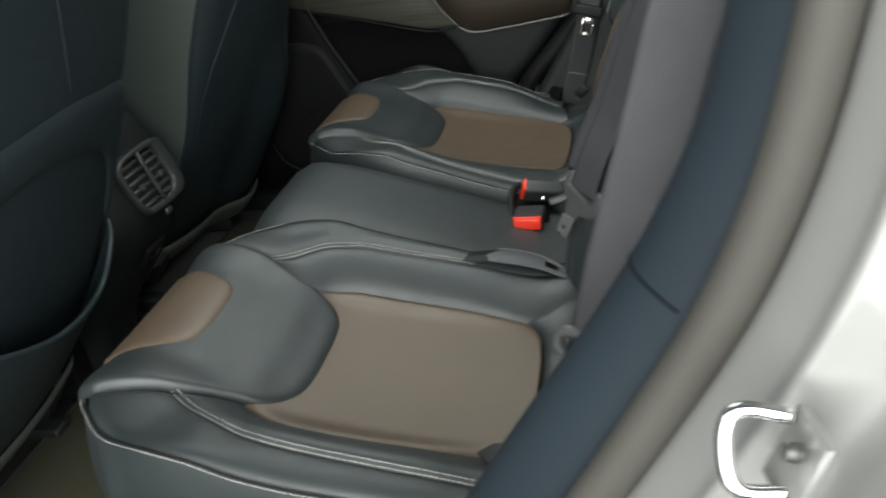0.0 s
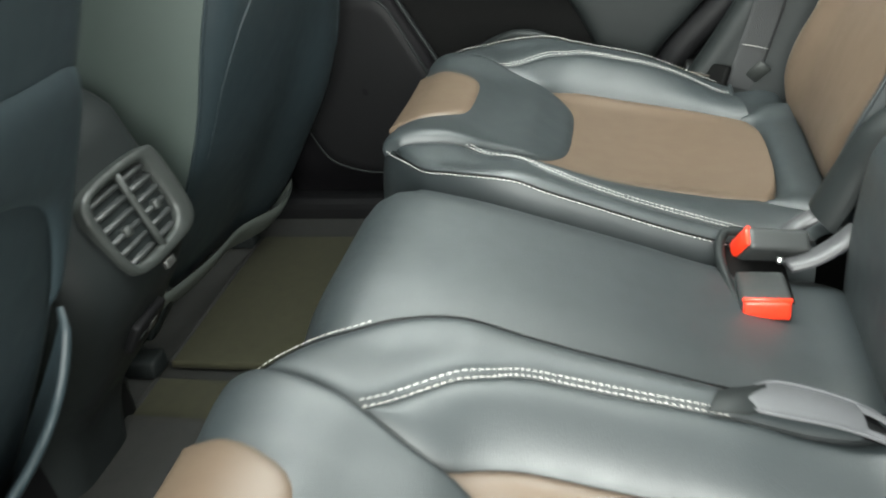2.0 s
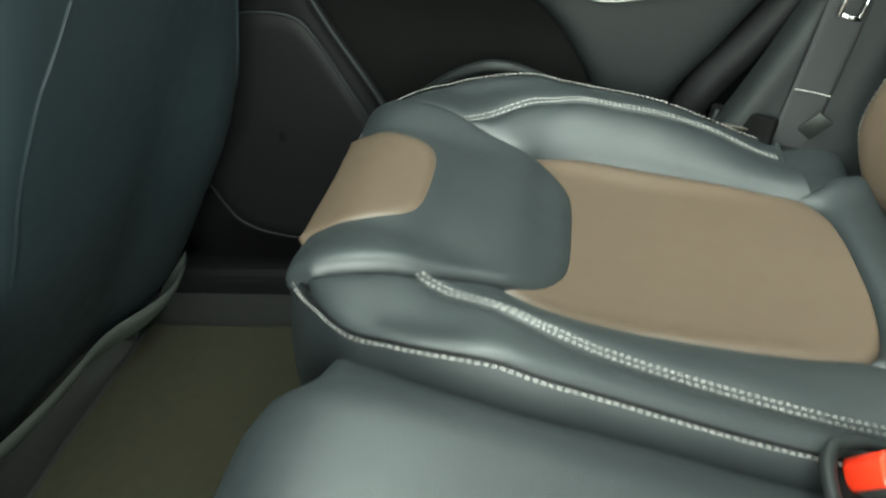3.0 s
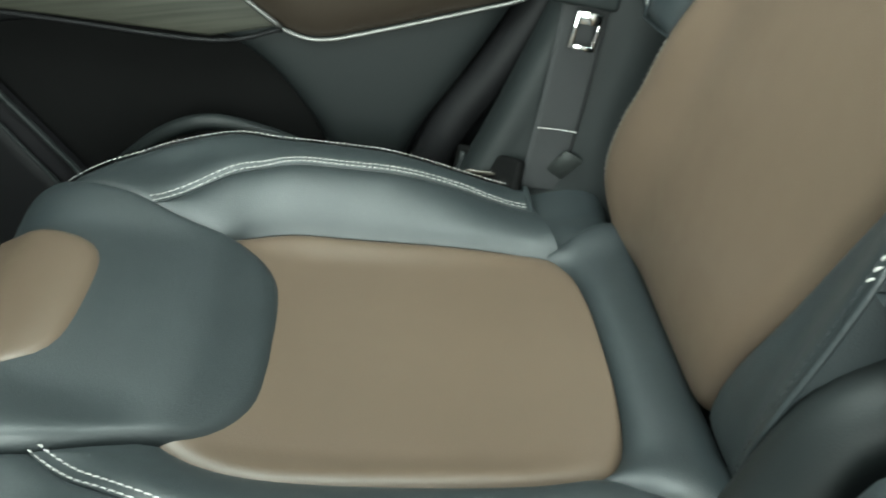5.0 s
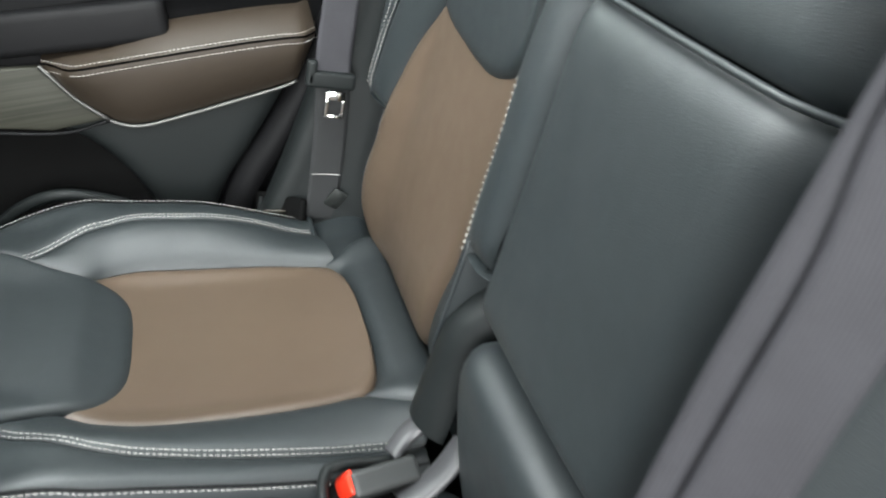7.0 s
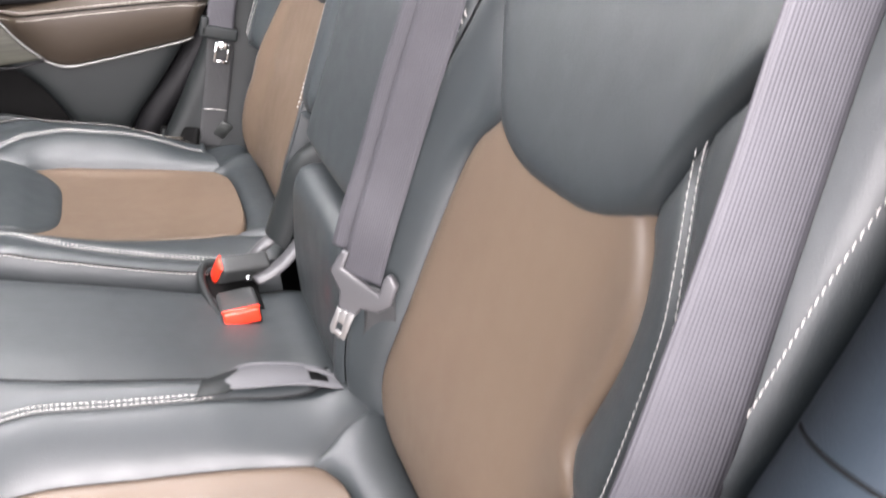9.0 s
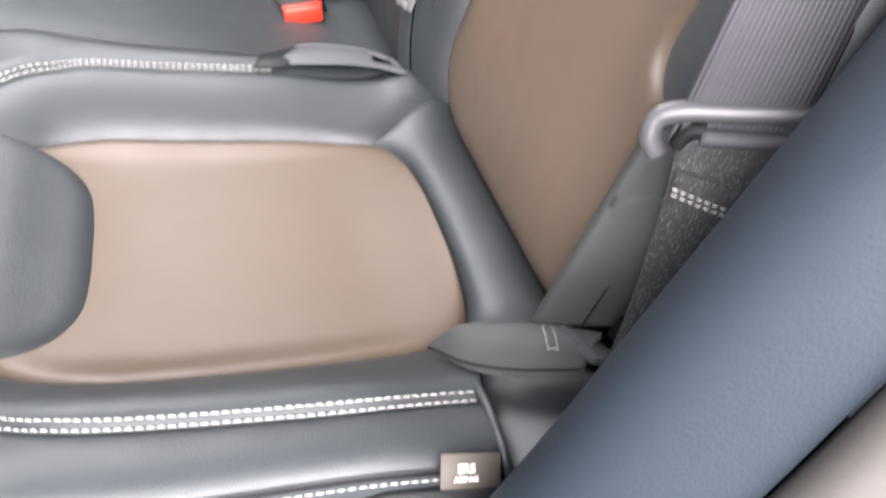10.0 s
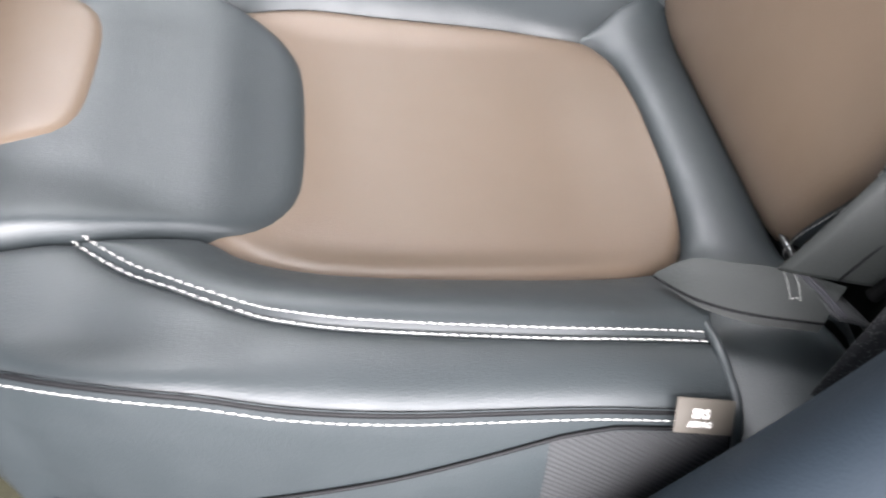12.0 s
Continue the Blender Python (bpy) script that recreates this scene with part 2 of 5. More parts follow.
def bar(bm, pts, r, k=6, taper=0.6):
    """A tube of k sides through points, rounded off at its ends."""
    rings = []
    pts = [Vector(p) for p in pts]
    for i, p in enumerate(pts):
        d = (pts[min(i + 1, len(pts) - 1)] - pts[max(i - 1, 0)]).normalized()
        side = d.cross(Vector((0, 0, 1)))
        if side.length < 1e-3:
            side = d.cross(Vector((1, 0, 0)))
        side.normalize()
        up = side.cross(d)
        rad = r * (taper if i in (0, len(pts) - 1) else 1)
        rings.append([bm.verts.new(p + rad * (math.cos(2 * math.pi * j / k) * side + math.sin(2 * math.pi * j / k) * up)) for j in range(k)])
    for a, b in zip(rings, rings[1:]):
        for j in range(k):
            bm.faces.new((a[j], a[(j + 1) % k], b[(j + 1) % k], b[j]))
    bm.faces.new(rings[0][::-1])
    bm.faces.new(rings[-1])
    return bm


def tube(pts, r, k=10, n=10, taper=1.0):
    return bar(bmesh.new(), [Vector(p) for p in spline(pts, n)], r, k, taper)


def box(size, m=None, bevel=0.004, seg=2, shape=None):
    """A bevelled block, centred on m; shape may move its corners first."""
    bm = bmesh.new()
    bmesh.ops.create_cube(bm, size=1)
    for v in bm.verts:
        v.co = Vector((v.co.x * size[0], v.co.y * size[1], v.co.z * size[2]))
        if shape:
            v.co = Vector(shape(v.co))
    if bevel > 0:
        bmesh.ops.bevel(bm, geom=bm.edges[:], offset=bevel, segments=seg, affect="EDGES", profile=0.6)
    if m is not None:
        bmesh.ops.transform(bm, matrix=m, verts=bm.verts[:])
    return bm


def slab(outline, n_vec, depth, bevel=0.004, seg=2):
    """A plate from an outline of points in space, given thickness along a direction."""
    bm = bmesh.new()
    vs = [bm.verts.new(p) for p in outline]
    f = bm.faces.new(vs)
    ext = bmesh.ops.extrude_face_region(bm, geom=[f])
    top = [g for g in ext["geom"] if isinstance(g, bmesh.types.BMVert)]
    bmesh.ops.translate(bm, verts=top, vec=Vector(n_vec) * depth)
    bmesh.ops.recalc_face_normals(bm, faces=bm.faces[:])
    if bevel > 0:
        rim = [e for e in bm.edges if e.calc_face_angle(0) > 0.6]
        bmesh.ops.bevel(bm, geom=rim, offset=bevel, segments=seg, affect="EDGES", profile=0.6)
    return bm


def ribbon(pts, sides, width, thick=0.0014, n=14, cup=0.0):
    """A band of webbing through points; sides: its across direction at each point."""
    pc, sc = spline(pts, n), spline(sides, n)
    bm = bmesh.new()
    rows = []
    for i, (p, s) in enumerate(zip(pc, sc)):
        p, s = Vector(p), Vector(s).normalized()
        d = (Vector(pc[min(i + 1, len(pc) - 1)]) - Vector(pc[max(i - 1, 0)])).normalized()
        nrm = d.cross(s).normalized()
        row = []
        for k in range(9):
            a = k / 8 * 2 - 1
            e = thick / 2 * (1 - 0.6 * a ** 8)
            row.append((p + s * a * width / 2 + nrm * (cup * (a * a) + e), p + s * a * width / 2 + nrm * (cup * (a * a) - e)))
        rows.append([bm.verts.new(q[0]) for q in row] + [bm.verts.new(q[1]) for q in row[::-1]])
    uv = bm.loops.layers.uv.new("UVMap")
    way = np.r_[0, np.cumsum(np.linalg.norm(np.diff(pc, axis=0), axis=1))]
    place = {}
    for i, row in enumerate(rows):
        for j, v in enumerate(row):
            place[v] = (((j if j < 9 else 17 - j) / 8 - 0.5) * width, way[i])
    for a, b in zip(rows, rows[1:]):
        for j in range(18):
            f = bm.faces.new((a[j], a[(j + 1) % 18], b[(j + 1) % 18], b[j]))
            for l in f.loops:
                l[uv].uv = place[l.vert]
    bm.faces.new(rows[0][::-1])
    bm.faces.new(rows[-1])
    return bm


# ---------- rear seat forms ----------
NEAR_Y, FAR_Y, MID_Y = -0.133, 0.637, 0.252
CUSHION = [(0.081, 0.33), (0.077, 0.373), (0.064, 0.395), (0.036, 0.402), (0.0, 0.400), (-0.10, 0.411), (-0.20, 0.427), (-0.26, 0.444),
           (-0.30, 0.466), (-0.34, 0.490), (-0.375, 0.505), (-0.41, 0.510), (-0.438, 0.505), (-0.463, 0.487), (-0.480, 0.456),
           (-0.488, 0.41), (-0.488, 0.33), (-0.480, 0.25), (-0.465, 0.18)]
BACK = [(0.108, 0.34), (0.086, 0.384), (0.074, 0.42), (0.086, 0.49), (0.113, 0.56), (0.145, 0.64), (0.176, 0.72), (0.205, 0.80), (0.234, 0.88),
        (0.262, 0.96), (0.286, 1.03), (0.308, 1.075), (0.35, 1.09), (0.40, 1.07)]


SEAM_RISE = spline([(-0.08, 0.026), (0.02, 0.032), (0.09, 0.043), (0.17, 0.048), (0.24, 0.049), (0.285, 0.040), (0.32, 0.028), (0.345, 0.012), (0.37, 0.001), (0.42, -0.004), (0.60, -0.004)])
EDGE_RISE = spline([(-0.08, 0.028), (0.02, 0.032), (0.09, 0.040), (0.17, 0.047), (0.24, 0.048), (0.31, 0.040), (0.37, 0.017), (0.43, -0.006), (0.60, -0.008)])


def cushion_height(u, v):
    a = abs(v)
    seam = float(np.interp(u, SEAM_RISE[:, 0], SEAM_RISE[:, 1]))
    edge = float(np.interp(u, EDGE_RISE[:, 0], EDGE_RISE[:, 1]))
    if v > 0:
        seam *= 0.88 + 0.12 * smooth(0.22, 0.32, u)
    h = seam * smooth(0.108, 0.205, a) + (edge - seam) * smooth(0.205, 0.258, a)
    h -= 0.006 * (1 - min(1, a / 0.13) ** 2) * smooth(-0.02, 0.06, u) * (1 - smooth(0.2, 0.3, u))
    h -= 0.010 * (1 - smooth(0.085, 0.150, a)) * smooth(0.29, 0.36, u) * (1 - smooth(0.46, 0.52, u))
    return h


def back_height(u, v):
    a = abs(v)
    if v > 0:
        h = 0.034 * smooth(0.14, 0.215, a) * (1 - 0.5 * smooth(0.33, 0.5, u))
    else:
        low = 0.45 + 0.55 * smooth(0.10, 0.20, u)
        h = 0.0355 * low * smooth(0.09, 0.215, a) * (1 - 0.35 * smooth(0.33, 0.5, u))
        h -= 0.018 * smooth(0.212, 0.256, a)
    h -= 0.05 * smooth(0.235, 0.30, a) if v > 0 else 0.060 * smooth(0.250, 0.274, a)
    return h


def outboard_cushion(cy, sg, label, group):
    def rise(u, v):
        if sg > 0:
            return cushion_height(u, v)
        fall = 0.024 * (1 - smooth(-0.01, 0.17, u)) * smooth(0.14, 0.21, -v)
        return cushion_height(u, v) - fall - 0.026 * (1 - smooth(0.05, 0.32, u)) * smooth(0.13, 0.21, v) - 0.006 * smooth(0.29, 0.36, u) * (1 - smooth(0.46, 0.52, u))
    su = Surf(CUSHION, (0.0, 0.400), rise, cy, sg)
    X = su.u
    seat = thing("rear_seat", (-0.2, cy, 0.18), label, "car seat", group)
    nose = X(-0.462)
    rim_of = [(-0.008, 0.130), (-0.05, 0.137), (-0.10, 0.141), (-0.17, 0.143), (-0.225, 0.143), (-0.255, 0.138), (-0.275, 0.130), (-0.292, 0.120)]
    corner_of = [(0.018, 0.03), (0.0165, 0.065), (0.012, 0.100), (0.004, 0.119)]
    ins = [Curve([(X(p), k * q) for p, q in corner_of + rim_of]) for k in (-1, 1)]
    part("insert_panel", panel(su, ins[0], ins[1], 60, 40, 0.005, 0.007, 0.006), TAN, seat, "tan smooth leather centre panel")
    flank = [(-0.430, 0.165), (-0.405, 0.160), (-0.385, 0.155), (-0.365, 0.149), (-0.345, 0.143), (-0.323, 0.133), (-0.305, 0.126), (-0.288, 0.121), (-0.266, 0.114), (-0.247, 0.098), (-0.233, 0.070), (-0.229, 0.03)]
    rear = Curve([(X(p), -q) for p, q in flank] + [(X(-0.229), 0.0)] + [(X(p), q) for p, q in flank[::-1]])
    front = Curve([(nose - 0.004, -0.160), (nose + 0.004, -0.08), (nose + 0.005, 0.0), (nose + 0.004, 0.08), (nose - 0.004, 0.160)])
    part("front_pad", panel(su, rear, front, 64, 34, 0.010, 0.0065, 0.006), LEATHER, seat, "dark grey leather thigh pad")
    pr = Curve([(nose + 0.001, -0.098), (X(-0.42), -0.092), (X(-0.388), -0.080), (X(-0.366), -0.066), (X(-0.357), -0.044), (X(-0.355), 0.0), (X(-0.357), 0.044), (X(-0.366), 0.066), (X(-0.388), 0.080),
                (X(-0.42), 0.092), (nose + 0.001, 0.098)])
    pf = Curve([(nose + 0.002, -0.09), (nose + 0.002, 0.0), (nose + 0.002, 0.092)])
    part("front_patch", panel(su, pr, pf, 40, 16, 0.0125, 0.004, -0.003), TAN, seat, "tan leather patch on the seat nose")
    arc = Curve([(X(-0.010), -0.1315), (X(0.004), -0.119), (X(0.012), -0.10), (X(0.0165), -0.065), (X(0.018), 0.0), (X(0.0165), 0.065), (X(0.012), 0.10), (X(0.004), 0.119), (X(-0.010), 0.1315)])
    crease = Curve([(X(0.077), -0.20), (X(0.077), 0.0), (X(0.077), 0.20)])
    part("rear_roll", panel(su, arc, crease, 30, 14, 0.006, 0.007, 0.005, (True, True), (True, False)), LEATHER, seat)
    for k in (-1, 1):
        tip = [(X(0.035), k * 0.216), (X(-0.015), k * 0.209)] if k > 0 else [(X(-0.012), k * 0.205), (X(-0.04), k * 0.205)]
        rim = [(X(0.035), k * 0.240), (X(-0.02), k * 0.240)] if k > 0 else [(X(-0.012), k * 0.247), (X(-0.04), k * 0.250)]
        head = [(X(0.077), k * 0.180), (X(0.04), k * 0.157), (X(0.010), k * 0.139)] if k > 0 else [(X(0.006), k * 0.130)]
        a = Curve(head + [(X(p), k * q) for p, q in rim_of] + [(X(-0.318), k * 0.130), (X(-0.350), k * 0.144)])
        seam = Curve(tip + [(X(-0.10), k * 0.209), (X(-0.19), k * 0.2085), (X(-0.228), k * 0.2078), (X(-0.252), k * 0.205), (X(-0.276), k * 0.199), (X(-0.297), k * 0.189), (X(-0.318), k * 0.1735), (X(-0.335), k * 0.158), (X(-0.349), k * 0.146)])
        part("inner_bolster", panel(su, a, seam, 40, 16, 0.004, 0.007, 0.005, (False, True)), LEATHER, seat)
        b = Curve(tip + [(X(-0.10), k * 0.209), (X(-0.19), k * 0.2085), (X(-0.228), k * 0.2078), (X(-0.252), k * 0.205), (X(-0.276), k * 0.199), (X(-0.297), k * 0.189), (X(-0.318), k * 0.1735), (X(-0.335), k * 0.158),
                   (X(-0.349), k * 0.146), (X(-0.385), k * 0.156), (X(-0.41), k * 0.161), (X(-0.438), k * 0.166)])
        edge = Curve(rim + [(X(-0.10), k * (0.243 if k > 0 else 0.251)), (X(-0.20), k * (0.248 if k > 0 else 0.256)), (X(-0.28), k * 0.253), (X(-0.33), k * 0.247),
                      (X(-0.383), k * 0.224), (X(-0.420), k * 0.192), (X(-0.440), k * 0.164)])
        part("outer_bolster", panel(su, b, edge, 48, 16, 0.004, 0.007, 0.005, (False, True)), LEATHER, seat)
        full = Curve(rim + [(X(-0.10), k * (0.243 if k > 0 else 0.251)), (X(-0.20), k * (0.248 if k > 0 else 0.256)), (X(-0.28), k * 0.253), (X(-0.33), k * 0.247),
                      (X(-0.383), k * 0.224), (X(-0.420), k * 0.193), (X(-0.443), k * 0.166), (nose - 0.003, k * 0.13), (nose + 0.004, k * 0.07), (nose + 0.005, 0.0)])

        def skirt(s, w, full=full, k=k, low=0.0):
            c = full(s)
            p = su.at(c[0], c[1], -0.002)
            if low:
                top = np.interp(p.x, (-0.45, -0.30, -0.238, -0.104, -0.02), (0.375, 0.405, 0.416, 0.434, 0.432))
                top = min(top, p.z - 0.012)
                w = (p.z - top) / (p.z - 0.20) + w * (1 - (p.z - top) / (p.z - 0.20))
            q = Vector((p.x + 0.02 * smooth(0.5, 1, s), p.y, 0.20))
            out = Vector((-smooth(0.66, 0.86, s), sg * k * (1 - smooth(0.62, 0.82, s)), 0)).normalized()
            bulge = 0.020 * max(0.0, math.sin(math.pi * min(1, w * 1.25))) ** 0.7 * (0.5 if s < 0.6 else 1.0)
            return p.lerp(q, w) + out * (bulge + low)
        part("side_panel", sheet(skirt, 56, 16, (sg * k) > 0), LEATHER, seat)
        if k < 0:
            part("lower_side_panel", sheet(lambda s, w: skirt(0.163 + 0.02 * w + 0.457 * s, w, low=0.0022 * min(1, 12 * w) - 0.0005), 40, 16, (sg * k) > 0), LEATHER, seat)
            # Black cord rather than leather: the fold's shadow line is put in its colour
            part("side_seam", bar(bmesh.new(), [skirt(0.62 * q / 40, 0.0, low=0.0012) for q in range(41)], 0.0014, 6), BLACK, seat)
            if sg > 0:
                part("fabric_panel", sheet(lambda s, w: skirt((0.163 + 0.02 * w) * s, w, low=0.0024 * min(1, 12 * w) - 0.0005), 24, 14, (sg * k) > 0), FABRIC, seat, "ribbed dark fabric side piece")

            def end_face(s, w):
                p = su.at(X(-0.012), -(0.205 + 0.042 * s), -0.002)
                return Vector((p.x + 0.006 * math.sin(math.pi * w), p.y, p.z + (0.31 - p.z) * w))
            part("end_face", sheet(end_face, 8, 10, sg > 0), LEATHER, seat)
            corner = [su.at(X(-0.011), -0.150, 0.0), su.at(X(-0.012), -0.205, 0.0015), su.at(X(-0.012), -0.235, 0.0015), su.at(X(-0.012), -0.249, -0.003)]
            corner += [corner[-1] + Vector((0.004, -sg * 0.010, -0.035)), corner[-1] + Vector((0.008, -sg * 0.012, -0.10))]
            part("end_piping", tube(corner, 0.0032, 8, 8), LEATHER, seat)
            ca = Curve([(X(0.012), -0.128), (X(-0.004), -0.20), (X(-0.008), -0.27)])
            cb = Curve([(X(0.077), -0.12), (X(0.077), -0.20), (X(0.077), -0.27)])
            part("rear_corner", panel(su, ca, cb, 20, 12, 0.004, 0.010, 0.004, (False, False), (True, False), -0.014), LEATHER, seat)
        stop = X(-0.088) if k > 0 and sg > 0 else X(0.02) if k > 0 else X(-0.016)
        sewn = Curve(seam.d[seam.d[:, 0] > stop])
        part("seam_groove", bar(bmesh.new(), [su.at(seam(q / 48)[0], seam(q / 48)[1], -0.0030) for q in range(49)], 0.0016, 6), LEATHER, seat)
        part("seam_stitching", stitches(su, sewn, 0.0028, 0.0030), THREAD, seat, "white contrast stitching", True)
        part("seam_stitching", stitches(su, sewn, -0.0040, 0.0030), THREAD, seat, "white contrast stitching", True)
        start = 0.01 if k < 0 else 0.60 if sg > 0 else 0.10
        line = []
        for q in range(49):
            f = start + (1 - start) * q / 48
            c = full(f)
            out = Vector((-smooth(0.66, 0.86, f), sg * k * (1 - smooth(0.62, 0.82, f)), 0)).normalized()
            line.append(su.at(c[0], c[1] * 0.985, 0.0016) if sg * k > 0 and sg < 0 else su.at(c[0], c[1], -0.0040) + out * 0.0060)
        part("edge_stitching", line_stitches(line, (0, 0, 0.0006)), THREAD, seat, "white contrast stitching", True)
        # Piping in black, not leather, to colour in the shade of the edge groove
        part("edge_piping", bar(bmesh.new(), [su.at(full(q / 48)[0], full(q / 48)[1], -0.0045) for q in range(49)], 0.0020, 6), BLACK, seat)
    return seat, su


def outboard_back(seat, cy, sg, tapered):
    su = Surf(BACK, (0.074, 0.42), back_height, cy, sg, -1)
    out_edge = [(-0.03, -0.112), (0.015, -0.131), (0.068, -0.155), (0.098, -0.155), (0.14, -0.158), (0.166, -0.165), (0.176, -0.145), (0.190, -0.136), (0.21, -0.1415), (0.25, -0.150), (0.285, -0.146), (0.312, -0.128),
                (0.333, -0.107), (0.36, -0.085)]
    in_edge = [(-0.03, 0.150), (0.0, 0.160), (0.04, 0.164), (0.095, 0.158), (0.175, 0.156), (0.245, 0.152), (0.28, 0.145), (0.30, 0.134), (0.322, 0.112), (0.36, 0.09)]
    if tapered:
        out_edge = [(-0.03, -0.155), (0.0, -0.185), (0.03, -0.207), (0.08, -0.201), (0.132, -0.185), (0.168, -0.171), (0.20, -0.160), (0.237, -0.150), (0.262, -0.141), (0.288, -0.128), (0.317, -0.110), (0.335, -0.098), (0.36, -0.085)]
        in_edge = [(-0.03, 0.075), (0.0, 0.087), (0.037, 0.099), (0.094, 0.120), (0.158, 0.134), (0.213, 0.147), (0.256, 0.154), (0.29, 0.152), (0.325, 0.144), (0.36, 0.130)]
    part("back_insert_panel", panel(su, Curve(out_edge), Curve(in_edge), 44, 32, 0.006, 0.008, 0.006, (False, True)), TAN, seat, "tan smooth leather lower back panel")
    rise_out = [(0.50, -0.228), (0.470, -0.206), (0.440, -0.186), (0.417, -0.165), (0.387, -0.139), (0.354, -0.120), (0.335, -0.112), (0.318, -0.094), (0.303, -0.056), (0.298, -0.012)]
    rise_in = [(0.294, 0.025), (0.293, 0.080), (0.304, 0.124), (0.326, 0.150), (0.36, 0.160), (0.40, 0.166)] if tapered else [(0.298, 0.043), (0.309, 0.083), (0.326, 0.100), (0.363, 0.125), (0.409, 0.153)]
    low = Curve(rise_out + rise_in + [(0.45, 0.182), (0.50, 0.200)])
    high = Curve([(0.70, -0.22), (0.705, 0.0), (0.70, 0.19)])
    part("upper_pad", panel(su, low, high, 52, 34, 0.014, 0.0065, 0.006), LEATHER, seat, "dark grey leather shoulder pad")
    pl = Curve([(0.64, -0.12), (0.58, -0.105), (0.53, -0.085), (0.500, -0.05), (0.492, 0.0), (0.500, 0.05), (0.53, 0.085), (0.58, 0.105), (0.64, 0.12)])
    ph = Curve([(0.66, -0.10), (0.665, 0.0), (0.66, 0.10)])
    part("upper_patch", panel(su, pl, ph, 36, 16, 0.016, 0.004, -0.006), TAN, seat, "tan leather patch high on the backrest")
    up_out = [(0.358, -0.122), (0.388, -0.140), (0.418, -0.166), (0.442, -0.187), (0.50, -0.215), (0.60, -0.23)]
    start_out = [(0.168, -0.172), (0.20, -0.160)] if tapered else [(0.168, -0.165), (0.177, -0.145)]
    rows = (-1, start_out + out_edge[7:13] + up_out,
            [(0.168, -0.209), (0.207, -0.206), (0.244, -0.202), (0.276, -0.197), (0.305, -0.189), (0.339, -0.168), (0.366, -0.147), (0.390, -0.138), (0.42, -0.167), (0.445, -0.189), (0.50, -0.222), (0.60, -0.235)],
            [(0.168, -0.258), (0.22, -0.262), (0.30, -0.268), (0.45, -0.268), (0.60, -0.262), (0.70, -0.25)]), \
           (1, in_edge[:9 if not tapered else 8] + ([(0.395, 0.165), (0.44, 0.178), (0.50, 0.194), (0.60, 0.199)] if tapered else [(0.360, 0.124), (0.409, 0.153), (0.45, 0.180), (0.50, 0.196), (0.60, 0.199)]),
            [(-0.03, 0.196), (0.05, 0.208), (0.15, 0.212), (0.20, 0.212), (0.26, 0.206), (0.31, 0.198), (0.355, 0.190), (0.395, 0.184), (0.44, 0.184), (0.50, 0.199), (0.60, 0.202)],
            [(-0.03, 0.235), (0.05, 0.240), (0.15, 0.252), (0.30, 0.254), (0.45, 0.252), (0.60, 0.248), (0.70, 0.24)])
    for k, inner, mid, outer in rows:
        if tapered and k > 0:
            mid = [(-0.03, 0.160), (0.03, 0.184), (0.087, 0.201), (0.155, 0.207), (0.19, 0.207), (0.23, 0.205), (0.29, 0.208), (0.355, 0.202)] + mid[7:]
            outer = [(q[0], q[1] + 0.004) for q in outer]
        a, b, c = Curve(inner), Curve(mid), Curve(outer)
        cut = k < 0
        part("back_inner_bolster", panel(su, a, b, 44, 12, 0.003, 0.006, 0.005, (cut, False)), LEATHER, seat)
        if cut:
            edge = Curve(out_edge[:6])

            def fold(s, w, edge=edge):
                q = edge(s)
                return su.at(q[0], q[1], -0.004) + Vector((0.06 * w, -sg * 0.010 * math.sin(math.pi * w), -0.010 * w))
            part("lower_side", sheet(fold, 20, 8, sg < 0), LEATHER, seat)
            part("lower_side_stitching", stitches(su, edge, -0.006 * sg, 0.0015, 0.007, 0.005), PALE, seat, "pale stitching", True)

            def bottom(s, w):
                p = su.at(0.170, -0.150 - 0.110 * s, 0.0)
                return p + Vector((0.075 * w, 0, -0.004 - 0.016 * w))
            part("bolster_end", sheet(bottom, 16, 8, sg > 0), LEATHER, seat)
        if tapered and k > 0:
            flap = Curve(mid[:5])

            def under(s, w):
                p = su.at(0.180, 0.205 + 0.050 * s, 0.0)
                return p + Vector((0.08 * w, 0, -0.004 - 0.012 * w))
            part("roll_end", sheet(under, 14, 6, sg > 0), LEATHER, seat)

            def lap(s, w, flap=flap):
                q = flap(s)
                return su.at(q[0], q[1], -0.003) + Vector((0.07 * w, sg * 0.004 * math.sin(math.pi * w), -0.012 * w))
            part("lower_flap", sheet(lap, 20, 8, sg > 0), LEATHER, seat)
            part("back_flap_hem", bar(bmesh.new(), [su.at(flap(q / 24)[0], flap(q / 24)[1], -0.001) for q in range(25)], 0.0022, 6), LEATHER, seat)
            part("back_flap_stitching", stitches(su, flap, -0.006, 0.0025, 0.007, 0.005), DARKTHREAD, seat, "dark stitching", True)
            b, c = Curve([(0.176, 0.207)] + mid[4:]), Curve([(0.180, 0.244), (0.20, 0.252)] + outer[3:])
        part("back_outer_bolster", panel(su, b, c, 44, 14, 0.004, 0.010, 0.014 if tapered and k > 0 else 0.002, (cut or tapered, False), (False, False) if tapered and k > 0 else (True, True)), LEATHER, seat)

        def wrap(s, w, c=c, k=k):
            q = c(s)
            p = su.at(q[0], q[1], -0.003)
            return p + Vector((0.085 * w, sg * k * (0.006 * math.sin(math.pi * w) + (0.016 * w if k > 0 else 0)), -0.02 * w))
        part("back_side_panel", sheet(wrap, 30, 8, (sg * k) > 0), LEATHER, seat)
